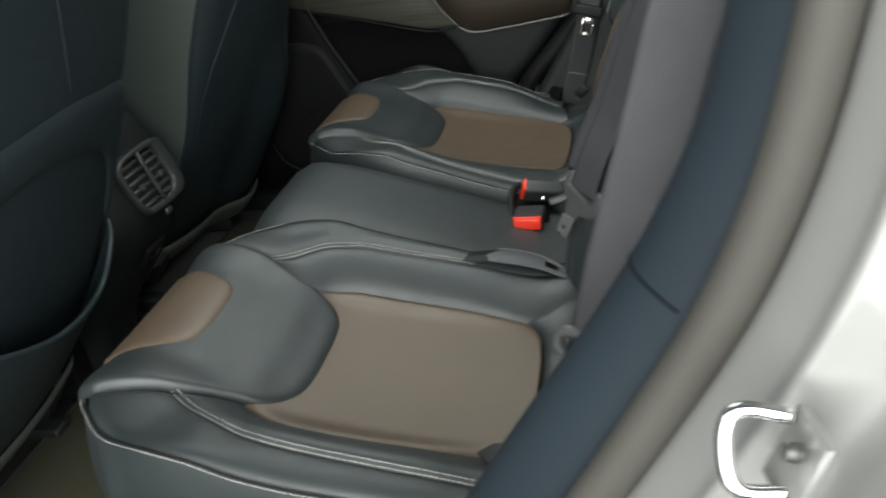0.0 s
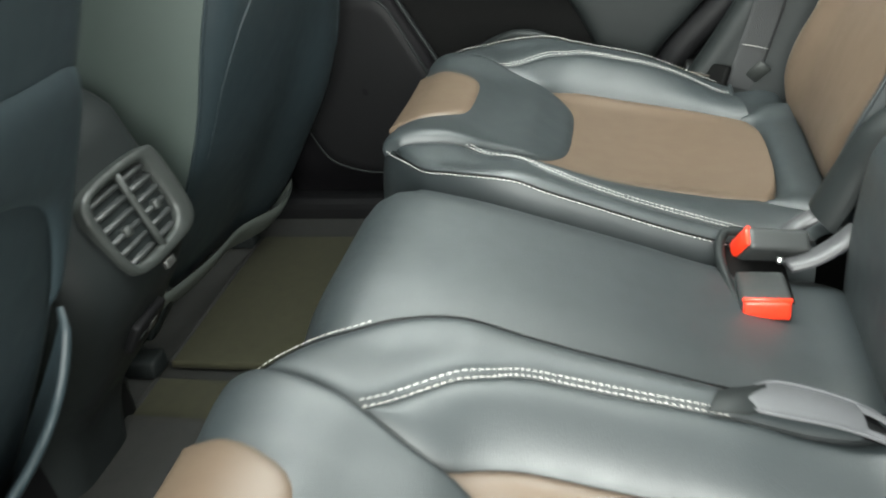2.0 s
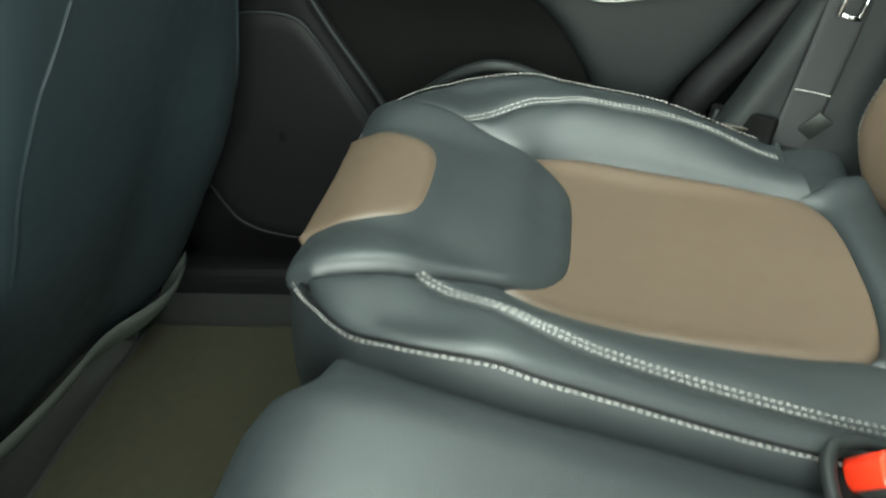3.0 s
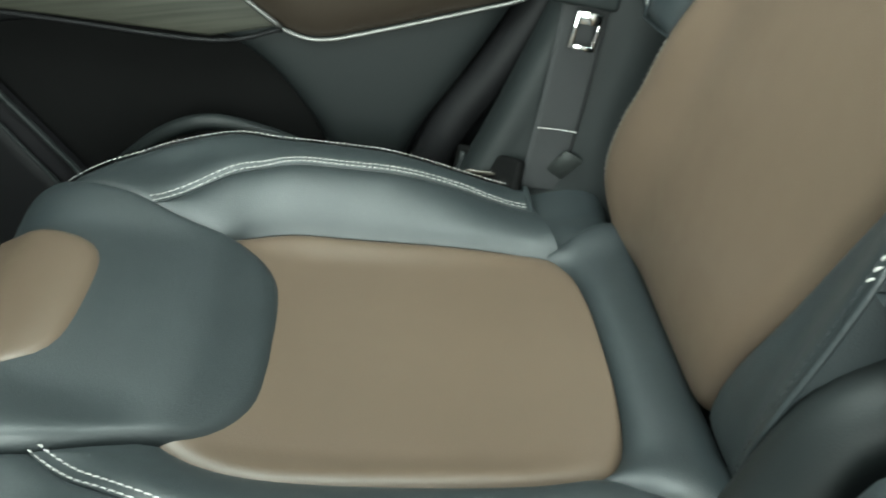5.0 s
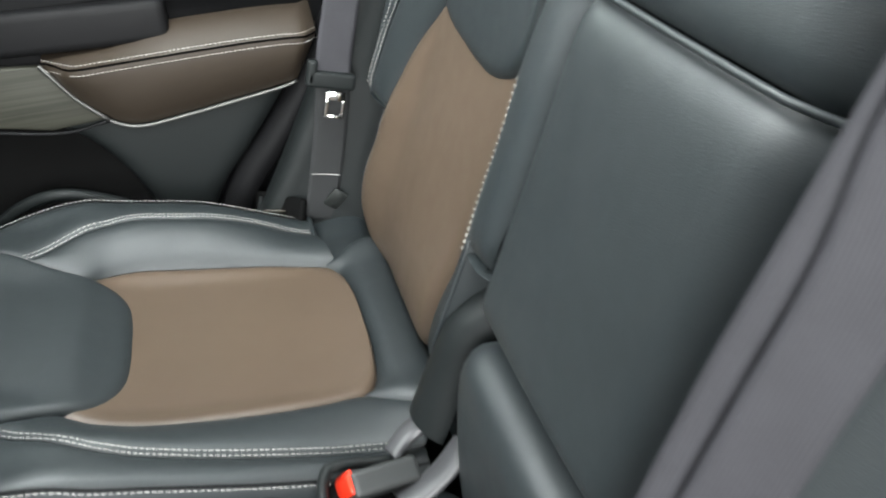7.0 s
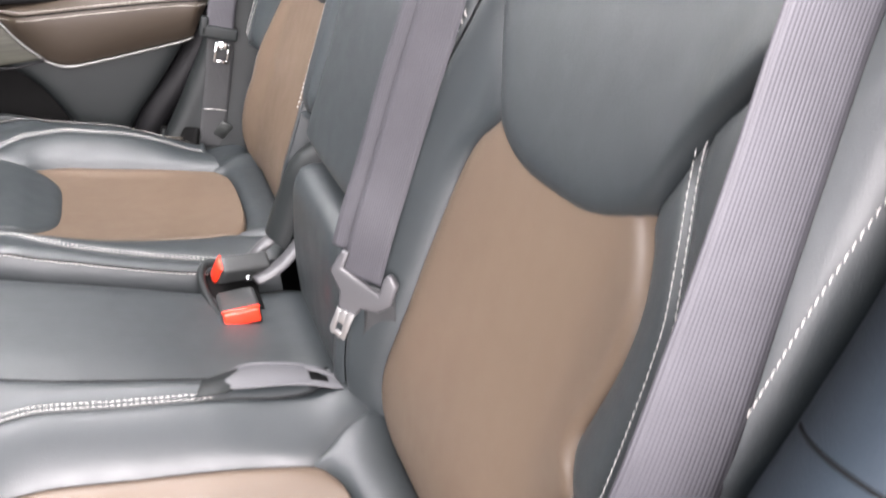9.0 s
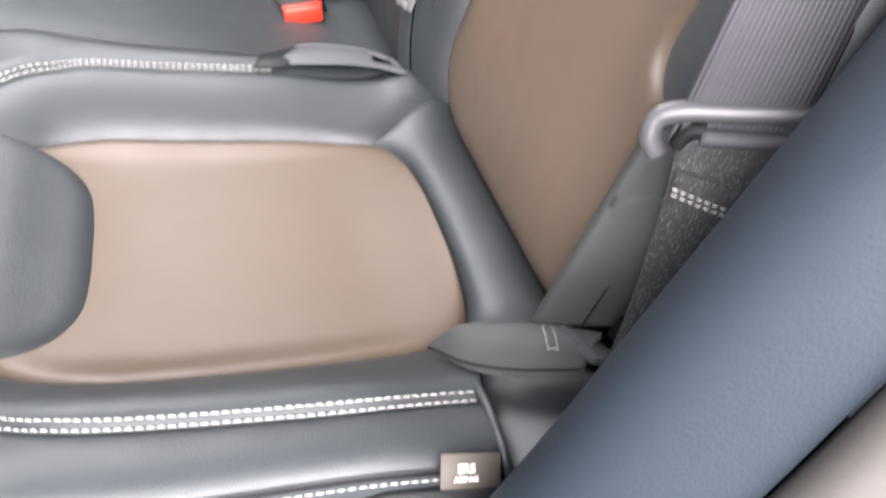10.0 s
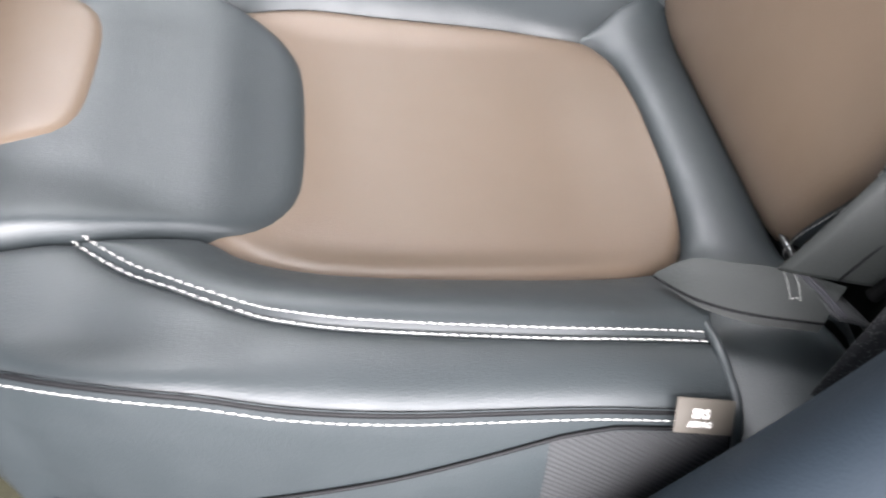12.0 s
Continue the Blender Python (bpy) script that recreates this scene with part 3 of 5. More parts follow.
        main = Curve([q for q in b.d if 0.178 < q[0] < (0.390 if k < 0 else 0.34)]) if k < 0 or tapered else Curve(b.d[6 * 24 - 6:7 * 24 - 2])
        if k < 0:
            part("back_seam_stitching", stitches(su, main, 0.0052, 0.0032), THREAD, seat, "white contrast stitching", True)
            part("back_seam_stitching", stitches(su, main, -0.0052, 0.0032), THREAD, seat, "white contrast stitching", True)
            crest = Curve([(0.18, -0.246), (0.267, -0.247), (0.30, -0.249), (0.34, -0.251), (0.41, -0.254), (0.50, -0.256), (0.60, -0.250)])
            part("back_edge_stitching", stitches(su, crest, 0.0, 0.0045), THREAD, seat, "white contrast stitching", True)
        else:
            part("back_seam_stitching", stitches(su, main, 0.0, 0.0040, 0.0060, 0.0046, 0.0008, 0.40), THREAD, seat, "white cross stitching", True)
            part("back_edge_stitching", stitches(su, Curve(c.d[24:]), -0.004, 0.0025, 0.007, 0.005), DARKTHREAD, seat, "dark stitching", True)

    def shell(s, w):
        p = su.at(-0.04 + 0.78 * s, (w - 0.5) * 0.50)
        return p + Vector((0.085, 0, -0.02))
    part("rear_shell", sheet(shell, 12, 8), BLACK, seat)
    return su


near_seat, NC = outboard_cushion(NEAR_Y, 1, "dark grey leather rear seat with tan panels beside the open doorway", "rear bench")
far_seat, FC = outboard_cushion(FAR_Y, -1, "dark grey leather rear seat with tan panels beside the closed door", "rear bench")
outboard_back(near_seat, NEAR_Y, 1, False)
outboard_back(far_seat, FAR_Y, -1, True)


def middle_cushion():
    prof = [(0.085, 0.34), (0.066, 0.366), (0.035, 0.382), (0.0, 0.386), (-0.075, 0.403), (-0.16, 0.432), (-0.246, 0.460), (-0.32, 0.483), (-0.375, 0.494), (-0.406, 0.489),
            (-0.427, 0.467), (-0.443, 0.432), (-0.451, 0.38), (-0.457, 0.30), (-0.450, 0.18)]
    su = Surf(prof, (0.0, 0.386), lambda u, v: 0.010 - (0.030 * smooth(0.075, 0.150, v) if v > 0 else 0.010 * smooth(0.06, 0.165, -v)), MID_Y, 1)
    seat = thing("middle_seat", (-0.2, MID_Y, 0.18), "plain dark grey leather middle seat with folded-up armrest", "car seat", "rear bench")
    X = su.u
    a = Curve([(X(0.077), -0.150), (X(-0.10), -0.150), (X(-0.30), -0.150), (X(-0.41), -0.165), (X(-0.41) + 0.10, -0.17), (X(-0.41) + 0.33, -0.17)])
    b = Curve([(X(0.077), 0.150), (X(-0.10), 0.150), (X(-0.30), 0.150), (X(-0.41), 0.165), (X(-0.41) + 0.10, 0.17), (X(-0.41) + 0.33, 0.17)])
    part("cushion_cover", panel(su, a, b, 60, 24, 0.003, 0.010, 0.004, (False, False)), LEATHER, seat)
    return seat, su


mid_seat, MC = middle_cushion()


def middle_back(seat):
    su = Surf(BACK, (0.074, 0.42), lambda u, v: 0.030 - 0.034 * smooth(0.10, 0.162, abs(v)) + 0.004 * math.cos(v * 10), MID_Y, 1, -1)
    a = Curve([(0.160, -0.110), (0.172, -0.134), (0.20, -0.150), (0.30, -0.153), (0.424, -0.153)])
    b = Curve([(0.160, 0.110), (0.172, 0.134), (0.20, 0.150), (0.30, 0.153), (0.424, 0.153)])
    part("armrest_welt", bar(bmesh.new(), [su.at(0.425, -0.150 + 0.30 * q / 20, 0.004) for q in range(21)], 0.0026, 6), LEATHER, seat)
    part("armrest_panel", panel(su, a, b, 34, 28, 0.008, 0.010, 0.008), LEATHER, seat, "folded-up dark leather armrest")
    a = Curve([(0.426, -0.152), (0.55, -0.152), (0.68, -0.152)])
    b = Curve([(0.426, 0.152), (0.55, 0.152), (0.68, 0.152)])
    part("head_section", panel(su, a, b, 20, 24, 0.008, 0.008, 0.008), LEATHER, seat)

    def block(s, w):
        y = MID_Y + (s - 0.5) * 0.235
        e = 0.012 * (2 * abs(s - 0.5)) ** 8
        pts = Curve([(0.052 + e, 0.36), (0.050 + e, 0.44), (0.056 + e, 0.52), (0.066 + e, 0.552 - e), (0.085, 0.560 - e), (0.125, 0.555 - e)])
        q = pts(w)
        return Vector((q[0], y, q[1]))
    part("lower_block", sheet(block, 24, 22), LEATHER, seat)
    return su


middle_back(mid_seat)


# ---------- the car's body ----------
setting("ground", box((60, 60, 0.1), pose(0, 0, -0.40), 0), GROUND, "grey concrete floor outside the car", "ground")
setting("floor", box((2.6, 1.62, 0.06), pose(-0.9, 0.252, 0.12), 0.004), FLOORC, "dark carpeted car floor", "floor")
# Headliner left open in the middle for an added roof window
roof = [box((1.2, 1.44, 0.05), pose(-1.32, 0.252, 1.42), 0.012), box((0.6, 1.44, 0.05), pose(0.52, 0.252, 1.42), 0.012), box((0.94, 0.25, 0.05), pose(-0.25, -0.343, 1.42), 0.012),
        box((0.94, 0.25, 0.05), pose(-0.25, 0.847, 1.42), 0.012)]
for n, bm in enumerate(roof):
    setting("ceiling", bm, CLOTH, "light grey cloth headliner round the added roof window", "ceiling")
added_skylight = tagged(part("added_roof_window", box((0.96, 0.96, 0.006), pose(-0.25, 0.252, 1.435), 0), GLASS), "clear glass roof window, unseen and added to let light in", "window", kind="structure")
added_skylight.visible_shadow = False
setting("wall_rear", box((0.05, 1.44, 0.85), pose(0.52, 0.252, 0.6), 0.004), BLACK, "dark load bay partition behind the rear seat", "wall")


def jamb():
    rows = [((-0.20, 0.16), 0), ((-0.10, 0.30), 0), ((-0.05, 0.395), 0), ((0.02, 0.495), 0), ((0.071, 0.576), 0), ((0.135, 0.69), 0), ((0.174, 0.777), 0), ((0.2, 0.885), 0),
            ((0.215, 1.05), 0), ((0.20, 1.25), 0), ((0.14, 1.40), 0)]
    path = Curve([r[0] for r in rows])
    flange = [(0.030, -0.505), (0.029, -0.522), (0.034, -0.534), (0.040, -0.545), (0.044, -0.553), (0.046, -0.562), (0.060, -0.568), (0.085, -0.580), (0.095, -0.61), (0.100, -0.67),
              (0.115, -0.695), (0.14, -0.705), (0.40, -0.71), (0.85, -0.70)]

    def fn(s, w):
        p = path(s)
        k = w * (len(flange) - 1)
        i = min(int(k), len(flange) - 2)
        a, b = flange[i], flange[i + 1]
        f = k - i
        return Vector((p[0] + a[0] + (b[0] - a[0]) * f, a[1] + (b[1] - a[1]) * f, p[1] - 0.25 * (a[0] + (b[0] - a[0]) * f)))
    setting("wall_near", sheet(fn, 60, 39, True, True), PAINT, "glossy silver painted door frame of the open doorway", "door frame", False)
    strip = [(p[0] + 0.014, -0.513, p[1] - 0.004) for p in (path(k / 16) for k in range(17))]
    ws = tube(strip, 0.0155, 12, 8)
    tagged(part("weatherstrip", ws, RUBBER), "thick grey-brown rubber weatherstrip round the doorway", "seal", kind="structure")
    return path


JAMB = jamb()


def striker():
    p = thing("door_striker", (0.222, -0.60, 0.70), "bright steel wire loop striker on the painted frame", "door latch")
    part("plate", box((0.005, 0.036, 0.044), pose(0.200, -0.598, 0.702, 0, 22, 12), 0.002, 2), PAINT, p, "silver painted plate")
    part("wire_loop", tube([(0.198, -0.586, 0.720), (0.176, -0.584, 0.722), (0.168, -0.587, 0.714), (0.168, -0.597, 0.695), (0.175, -0.603, 0.687), (0.199, -0.603, 0.687)], 0.0045, 10, 8), CHROME, p, "bright steel wire loop")
    for z in (0.714, 0.684):
        part("bolt", tube([(0.199, -0.606, z), (0.192, -0.607, z + 0.002)], 0.005, 6, 3), SATIN, p, "steel bolt head")
    return p


striker()


def side_trim():
    inner = Curve([(-0.13, -0.404, 0.28), (-0.07, -0.408, 0.375), (-0.005, -0.411, 0.473), (0.060, -0.410, 0.575), (0.118, -0.405, 0.657), (0.163, -0.402, 0.727), (0.195, -0.400, 0.79),
                   (0.215, -0.395, 0.87), (0.228, -0.39, 0.95), (0.240, -0.385, 1.05), (0.25, -0.38, 1.20)])

    def fn(s, w):
        a = Vector(inner(s))
        p = JAMB(0.16 + 0.72 * s)
        b = Vector((p[0] + 0.004, -0.500, p[1]))
        back = a + Vector((0.13, 0.015, -0.06))
        if w < 0.3:
            k = w / 0.3
            return back.lerp(a, k) + Vector((-0.006 * math.sin(math.pi * k), 0.004 * math.sin(math.pi * k), 0))
        k = (w - 0.3) / 0.7
        return a.lerp(b, k) + Vector((-0.030, 0.0, 0.018)) * math.sin(math.pi * k) ** 0.8
    setting("trim_side", sheet(fn, 50, 40, False, True), SIDE, "blue-grey grained vinyl side bolster beside the doorway", "trim", False)
    return fn


TRIM = side_trim()
setting("trim_joint", tube([TRIM(0.500 - 0.045 * k / 10, 0.40 + 0.058 * k) for k in range(11)], 0.0011, 8, 4), RECESS, "narrow dark joint across the vinyl side trim", "joint", False)
setting("sill", box((1.3, 0.14, 0.10), pose(-0.72, -0.53, 0.12), 0.02, 3), BLACK, "black plastic door sill", "sill")
setting("wall_near_front", box((0.06, 0.10, 1.3), pose(-1.12, -0.53, 0.75), 0.02, 3), BLACK, "dark centre pillar ahead of the open doorway", "pillar")



# ---------- belts and buckles ----------
def near_belt():
    b = thing("seat_belt", (0.1, -0.37, 0.42), "grey woven shoulder belt with plastic tongue and black lap strap", "seat belt")
    s = (0.82, -0.50, -0.24)
    part("shoulder_webbing", ribbon([(0.094, -0.370, 0.600), (0.100, -0.373, 0.626), (0.1135, -0.375, 0.68), (0.1325, -0.372, 0.75), (0.150, -0.3685, 0.815), (0.165, -0.366, 0.875), (0.187, -0.363, 0.95),
                                     (0.225, -0.360, 1.1), (0.25, -0.36, 1.2)],
                                    [s, s, (0.92, -0.33, -0.21), (0.975, -0.15, -0.16), (0.99, -0.05, -0.14)] + [(0.99, -0.01, -0.12)] * 4, 0.051), WEB, b, "grey ribbed webbing")
    part("lap_webbing", ribbon([(0.096, -0.374, 0.612), (0.094, -0.3755, 0.600), (0.090, -0.379, 0.571), (0.079, -0.382, 0.511), (0.064, -0.385, 0.455), (0.055, -0.385, 0.40)],
                               [s] * 6, 0.048), FLECK, b, "black webbing woven with pale flecks")
    part("sewn_band", ribbon([(0.094, -0.3795, 0.590), (0.0915, -0.3815, 0.577)], [s] * 2, 0.048, 0.003), FLECK, b)
    for dz in (0.0, -0.0035):
        part("band_stitching", line_stitches([(0.071, -0.3695, 0.588 + dz), (0.091, -0.3825, 0.581 + dz), (0.112, -0.3955, 0.575 + dz)], (0, -0.0012, 0), 0.0036, 0.0026, 0.0004), THREAD, b, "white stitching", True)
    bm = tube([(0.0685, -0.357, 0.599), (0.0655, -0.355, 0.607), (0.0675, -0.3545, 0.616), (0.076, -0.359, 0.621), (0.100, -0.373, 0.6235), (0.125, -0.386, 0.625), (0.15, -0.398, 0.627)], 0.0050, 12, 8)
    part("tongue", bm, TONGUE, b, "grey moulded belt tongue")
    part("tongue_slot", tube([(0.076, -0.361, 0.604), (0.080, -0.363, 0.612), (0.086, -0.367, 0.614)], 0.0045, 8, 6), BLACK, b)
    part("webbing_fold", tube([(0.083, -0.3685, 0.6115), (0.100, -0.3785, 0.6125), (0.118, -0.389, 0.6145)], 0.0042, 10, 6), WEB, b, "pale ribbed fold of the webbing")
    q = (0.85, -0.42, 0.10)
    part("buckle_sleeve", ribbon([(0.047, -0.333, 0.472), (0.062, -0.337, 0.512), (0.082, -0.338, 0.556), (0.100, -0.342, 0.60)], [q] * 4, 0.050, 0.004), LOOPD, b, "dark cloth buckle sleeve")
    part("sleeve_seam", tube([(0.050, -0.3385, 0.475), (0.068, -0.3405, 0.515), (0.083, -0.3415, 0.548)], 0.0008, 6, 8), BLACK, b)
    part("sleeve_cuff", ribbon([(0.0835, -0.3395, 0.552), (0.087, -0.340, 0.560)], [q] * 2, 0.0515, 0.006), LOOPD, b)
    part("sleeve_slot", tube([(0.066, -0.347, 0.470), (0.071, -0.349, 0.482)], 0.0042, 8, 4), RECESS, b, "black slot in the sleeve")

    def leaf(drop):
        far = Curve([(0.073, -0.321, 0.445), (0.040, -0.307, 0.449), (0.015, -0.298, 0.448), (-0.008, -0.289, 0.445), (-0.027, -0.287, 0.433)])
        near = Curve([(0.050, -0.343, 0.444), (0.032, -0.338, 0.444), (0.010, -0.328, 0.441), (-0.012, -0.313, 0.438), (-0.029, -0.288, 0.431)])

        def fn(s, w):
            return Vector(far(s)).lerp(Vector(near(s)), w) + Vector((0, 0, 0.004 * math.sin(math.pi * w) * (1 - s) - drop * (1 - s ** 3) * (0.4 + 0.6 * w)))
        return sheet(fn, 24, 10, False, True)
    part("folded_strap", leaf(0.0), LOOPD, b, "dark strap folded flat to a point")
    part("strap_underside", leaf(0.009), LOOPD, b)
    part("strap_rim", tube([(0.050, -0.3435, 0.4435), (0.032, -0.3385, 0.4435), (0.010, -0.3285, 0.4405), (-0.012, -0.3135, 0.4375), (-0.029, -0.2882, 0.4308)], 0.0009, 6, 8), BLACK, b)
    part("strap_end", ribbon([(0.050, -0.327, 0.4475), (0.062, -0.331, 0.446), (0.075, -0.336, 0.438), (0.085, -0.34, 0.425)], [(-0.35, 0.9, 0.05)] * 4, 0.037, 0.003), WEBD, b, "dark ribbed strap end")
    for dx in (0.0, 0.0024):
        part("strap_hem", tube([(0.0465 + dx, -0.3105, 0.4495), (0.0530 + dx, -0.3275, 0.4500), (0.0590 + dx, -0.3440, 0.4480)], 0.0009, 6, 6), WEB, b)
    x = [(0.037, -0.311, 0.4502), (0.0425, -0.313, 0.4502), (0.0345, -0.329, 0.4480), (0.040, -0.331, 0.4480)]
    bm = bmesh.new()
    for i, j in ((0, 1), (2, 3), (0, 2), (1, 3)):
        bar(bm, [Vector(x[i]) + Vector((0, 0, 0.002)), (Vector(x[i]) + Vector(x[j])) / 2 + Vector((0, 0, 0.004)), Vector(x[j]) + Vector((0, 0, 0.002))], 0.00028, 5)
    part("box_stitching", bm, PALE, b, "pale box stitching on the strap", True)
    return b


near_belt()


MIDT = Vector((0.066, 0.051, 0.555))


def middle_belt():
    b = thing("seat_belt", (0.07, 0.06, 0.42), "grey ribbed middle belt with steel tongue hanging before the backrest", "seat belt")
    up = Vector((0.30, -0.02, 0.95)).normalized()
    right = Vector((0.72, -0.66, -0.24))
    right = (right - up * right.dot(up)).normalized()
    s = tuple(right)
    part("shoulder_webbing", ribbon([MIDT + 0.004 * up, MIDT + 0.05 * up, (0.104, 0.058, 0.655), (0.130, 0.054, 0.73), (0.155, 0.050, 0.80), (0.175, 0.050, 0.87), (0.22, 0.036, 1.0), (0.26, 0.03, 1.1)],
                                    [s] * 8, 0.041), WEB, b, "grey ribbed webbing")
    back = -right * 0.020 + Vector((0.006, 0.003, 0))
    part("return_webbing", ribbon([Vector(q) + back for q in ((0.072, 0.052, 0.575), (0.085, 0.054, 0.61), (0.105, 0.058, 0.655), (0.131, 0.054, 0.73), (0.157, 0.048, 0.80), (0.183, 0.042, 0.87), (0.23, 0.028, 1.0))],
                                  [s] * 7, 0.041), WEB, b, "second layer of grey webbing")
    m = Matrix((-right.cross(up), -right, up)).transposed().to_4x4()
    m.translation = MIDT
    m = m @ pose(-0.006, 0, 0)

    def plate(pts, depth, bevel, x=0.0):
        return slab([m @ Vector((x, -a, b)) for a, b in pts], m.to_3x3() @ Vector((1, 0, 0)), depth, bevel, 2)
    part("tongue_body", plate([(-0.031, 0.002), (-0.024, 0.026), (-0.016, 0.0265), (-0.0185, 0.009), (0.022, -0.0035), (0.0225, 0.015), (0.028, 0.021), (0.038, 0.012), (0.0365, -0.010),
                               (0.026, -0.021), (0.008, -0.024), (0.0055, -0.034), (-0.0135, -0.034), (-0.0165, -0.014)], 0.009, 0.003), TONGUE, b, "grey plastic tongue body")
    for pts in ([(-0.0135, -0.030), (-0.0095, -0.030), (-0.0100, -0.0530), (-0.0165, -0.0520)], [(-0.0030, -0.030), (0.0055, -0.030), (0.0015, -0.0600), (-0.0038, -0.0590)],
                [(-0.0165, -0.0515), (-0.0030, -0.0525), (-0.0045, -0.0600), (-0.0085, -0.0570), (-0.0135, -0.0575)], [(-0.0100, -0.030), (-0.0025, -0.030), (-0.0030, -0.0445), (-0.0100, -0.0435)]):
        part("tongue_plate", plate(pts, 0.0026, 0.0006, -0.003), STEEL, b, "brushed steel belt tongue")
    part("lap_webbing", ribbon([MIDT + Vector((0.014, -0.012, -0.004)), MIDT + Vector((0.012, -0.012, -0.05)), (0.066, 0.040, 0.45), (0.058, 0.050, 0.40)], [s] * 4, 0.034), WEBD, b)
    return b


middle_belt()


def far_belt():
    b = thing("seat_belt", (0.0, 0.91, 0.42), "dark grey seat belt hanging from the far pillar, chrome tongue", "seat belt")
    s = (0.96, 0.10, -0.26)
    part("shoulder_webbing", ribbon([(0.051, 0.886, 0.600), (0.060, 0.888, 0.64), (0.078, 0.890, 0.70), (0.11, 0.892, 0.82), (0.16, 0.894, 1.0), (0.21, 0.896, 1.2)], [s] * 6, 0.047), WEB, b, "grey webbing")
    part("lap_webbing", ribbon([(0.052, 0.889, 0.600), (0.046, 0.892, 0.565), (0.034, 0.896, 0.51), (0.020, 0.897, 0.455), (0.012, 0.896, 0.425), (0.008, 0.896, 0.40)], [s] * 6, 0.046), WEBD, b, "dark webbing")
    part("strap_stitching", line_stitches([(0.004, 0.8955, 0.472), (0.024, 0.8945, 0.468), (0.043, 0.8935, 0.463)], (0, -0.0012, 0), 0.004, 0.003, 0.0006), THREAD, b, "pale stitching", True)
    m = pose(0.049, 0.883, 0.604, 0, 16, 0)
    part("tongue_body", box((0.064, 0.012, 0.022), m, 0.005, 3), GREYP, b, "grey plastic tongue body")
    part("tongue_shoulder", box((0.014, 0.012, 0.034), m @ pose(-0.026, 0, 0.008), 0.005, 3), GREYP, b)
    t = m @ pose(0.010, -0.004, -0.032)
    for x, z, w, h in ((-0.012, 0, 0.005, 0.036), (0.009, 0, 0.004, 0.036), (0, -0.016, 0.02, 0.005), (0, 0.012, 0.02, 0.012)):
        part("tongue_plate", box((w, 0.0026, h), t @ pose(x, 0, z), 0.0008, 1), CHROME, b, "chrome belt tongue")
    part("anchor_flap", box((0.022, 0.004, 0.034), pose(0.030, 0.892, 0.428, 20, 40, 0), 0.0015, 1), LOOPD, b)
    return b


far_belt()


def buckle(m, label):
    b = thing("buckle", m.translation, label, "belt buckle", "buckles on the bench")
    part("housing", box((0.064, 0.047, 0.024), m, 0.006, 3), HOUSE, b, "dark plastic buckle housing")
    part("release_button", box((0.010, 0.043, 0.018), m @ pose(-0.030, 0, 0.0015), 0.0025, 2), RED, b, "bright red release button")
    part("button_lip", box((0.004, 0.045, 0.004), m @ pose(-0.031, 0, 0.0115), 0.001, 1), RED, b)
    return b


buckle(pose(-0.032, 0.298, 0.408, 0, 6, 90), "dark buckle with bright red button lying on the middle seat")
buckle(pose(-0.016, 0.372, 0.420, -52, 10, 12), "dark buckle with red button tilted up beside its pair")


def buckle_pocket():
    p = thing("buckle_tray", (-0.03, 0.33, 0.39), "dark plastic tray holding the buckles in the seat", "buckle tray")
    bm = tube([(-0.050, 0.268, 0.404), (-0.056, 0.285, 0.407), (-0.064, 0.325, 0.412), (-0.068, 0.360, 0.419), (-0.064, 0.386, 0.423), (-0.050, 0.398, 0.424), (0.0, 0.396, 0.416)], 0.0055, 10, 8)
    part("rim", bm, GREYP, p)
    part("well", box((0.066, 0.100, 0.012), pose(-0.034, 0.345, 0.402, 0, 8, 0), 0.005, 2), RECESS, p)
    part("strap_arm", ribbon([(-0.004, 0.348, 0.414), (0.018, 0.350, 0.420), (0.040, 0.356, 0.431), (0.062, 0.366, 0.446)], [(-0.20, 0.95, -0.18)] * 4, 0.030, 0.009, 8, -0.002), TONGUE, p, "grey plastic strap arm")
    part("strap_arm", ribbon([(0.000, 0.398, 0.420), (0.016, 0.411, 0.427), (0.036, 0.414, 0.438), (0.060, 0.408, 0.455)], [(-0.30, 0.92, -0.10)] * 4, 0.024, 0.009, 8, -0.002), TONGUE, p, "grey plastic strap arm")
    part("screw", box((0.008, 0.008, 0.008), pose(-0.012, 0.338, 0.424), 0.003, 2), CHROME, p)
    return p


buckle_pocket()


def seat_tunnel(y, wide):
    t = thing("strap_tunnel", (0.08, y, 0.40), "dark moulded plastic strap tunnel between the backrests", "trim piece", "strap tunnels")

    def fn(s, w):
        q = Curve([(0.038, 0.425), (0.060, 0.475), (0.085, 0.520), (0.125, 0.545), (0.17, 0.55)])(s)
        a = (w - 0.5) * math.pi
        return Vector((q[0] - 0.022 * math.cos(a) + 0.01, y + wide / 2 * math.sin(a), q[1] + 0.018 * math.cos(a)))
    part("tunnel_shell", sheet(fn, 18, 16, False, True), GREYP, t)
    # Black block added to close the cavity and stand for its shade
    part("cavity_fill", box((0.05, 0.10, 0.40), pose(0.185, y, 0.55, 0, 18, 0), 0.006, 2), BLACK, t)
    return t


seat_tunnel(0.418, 0.058)


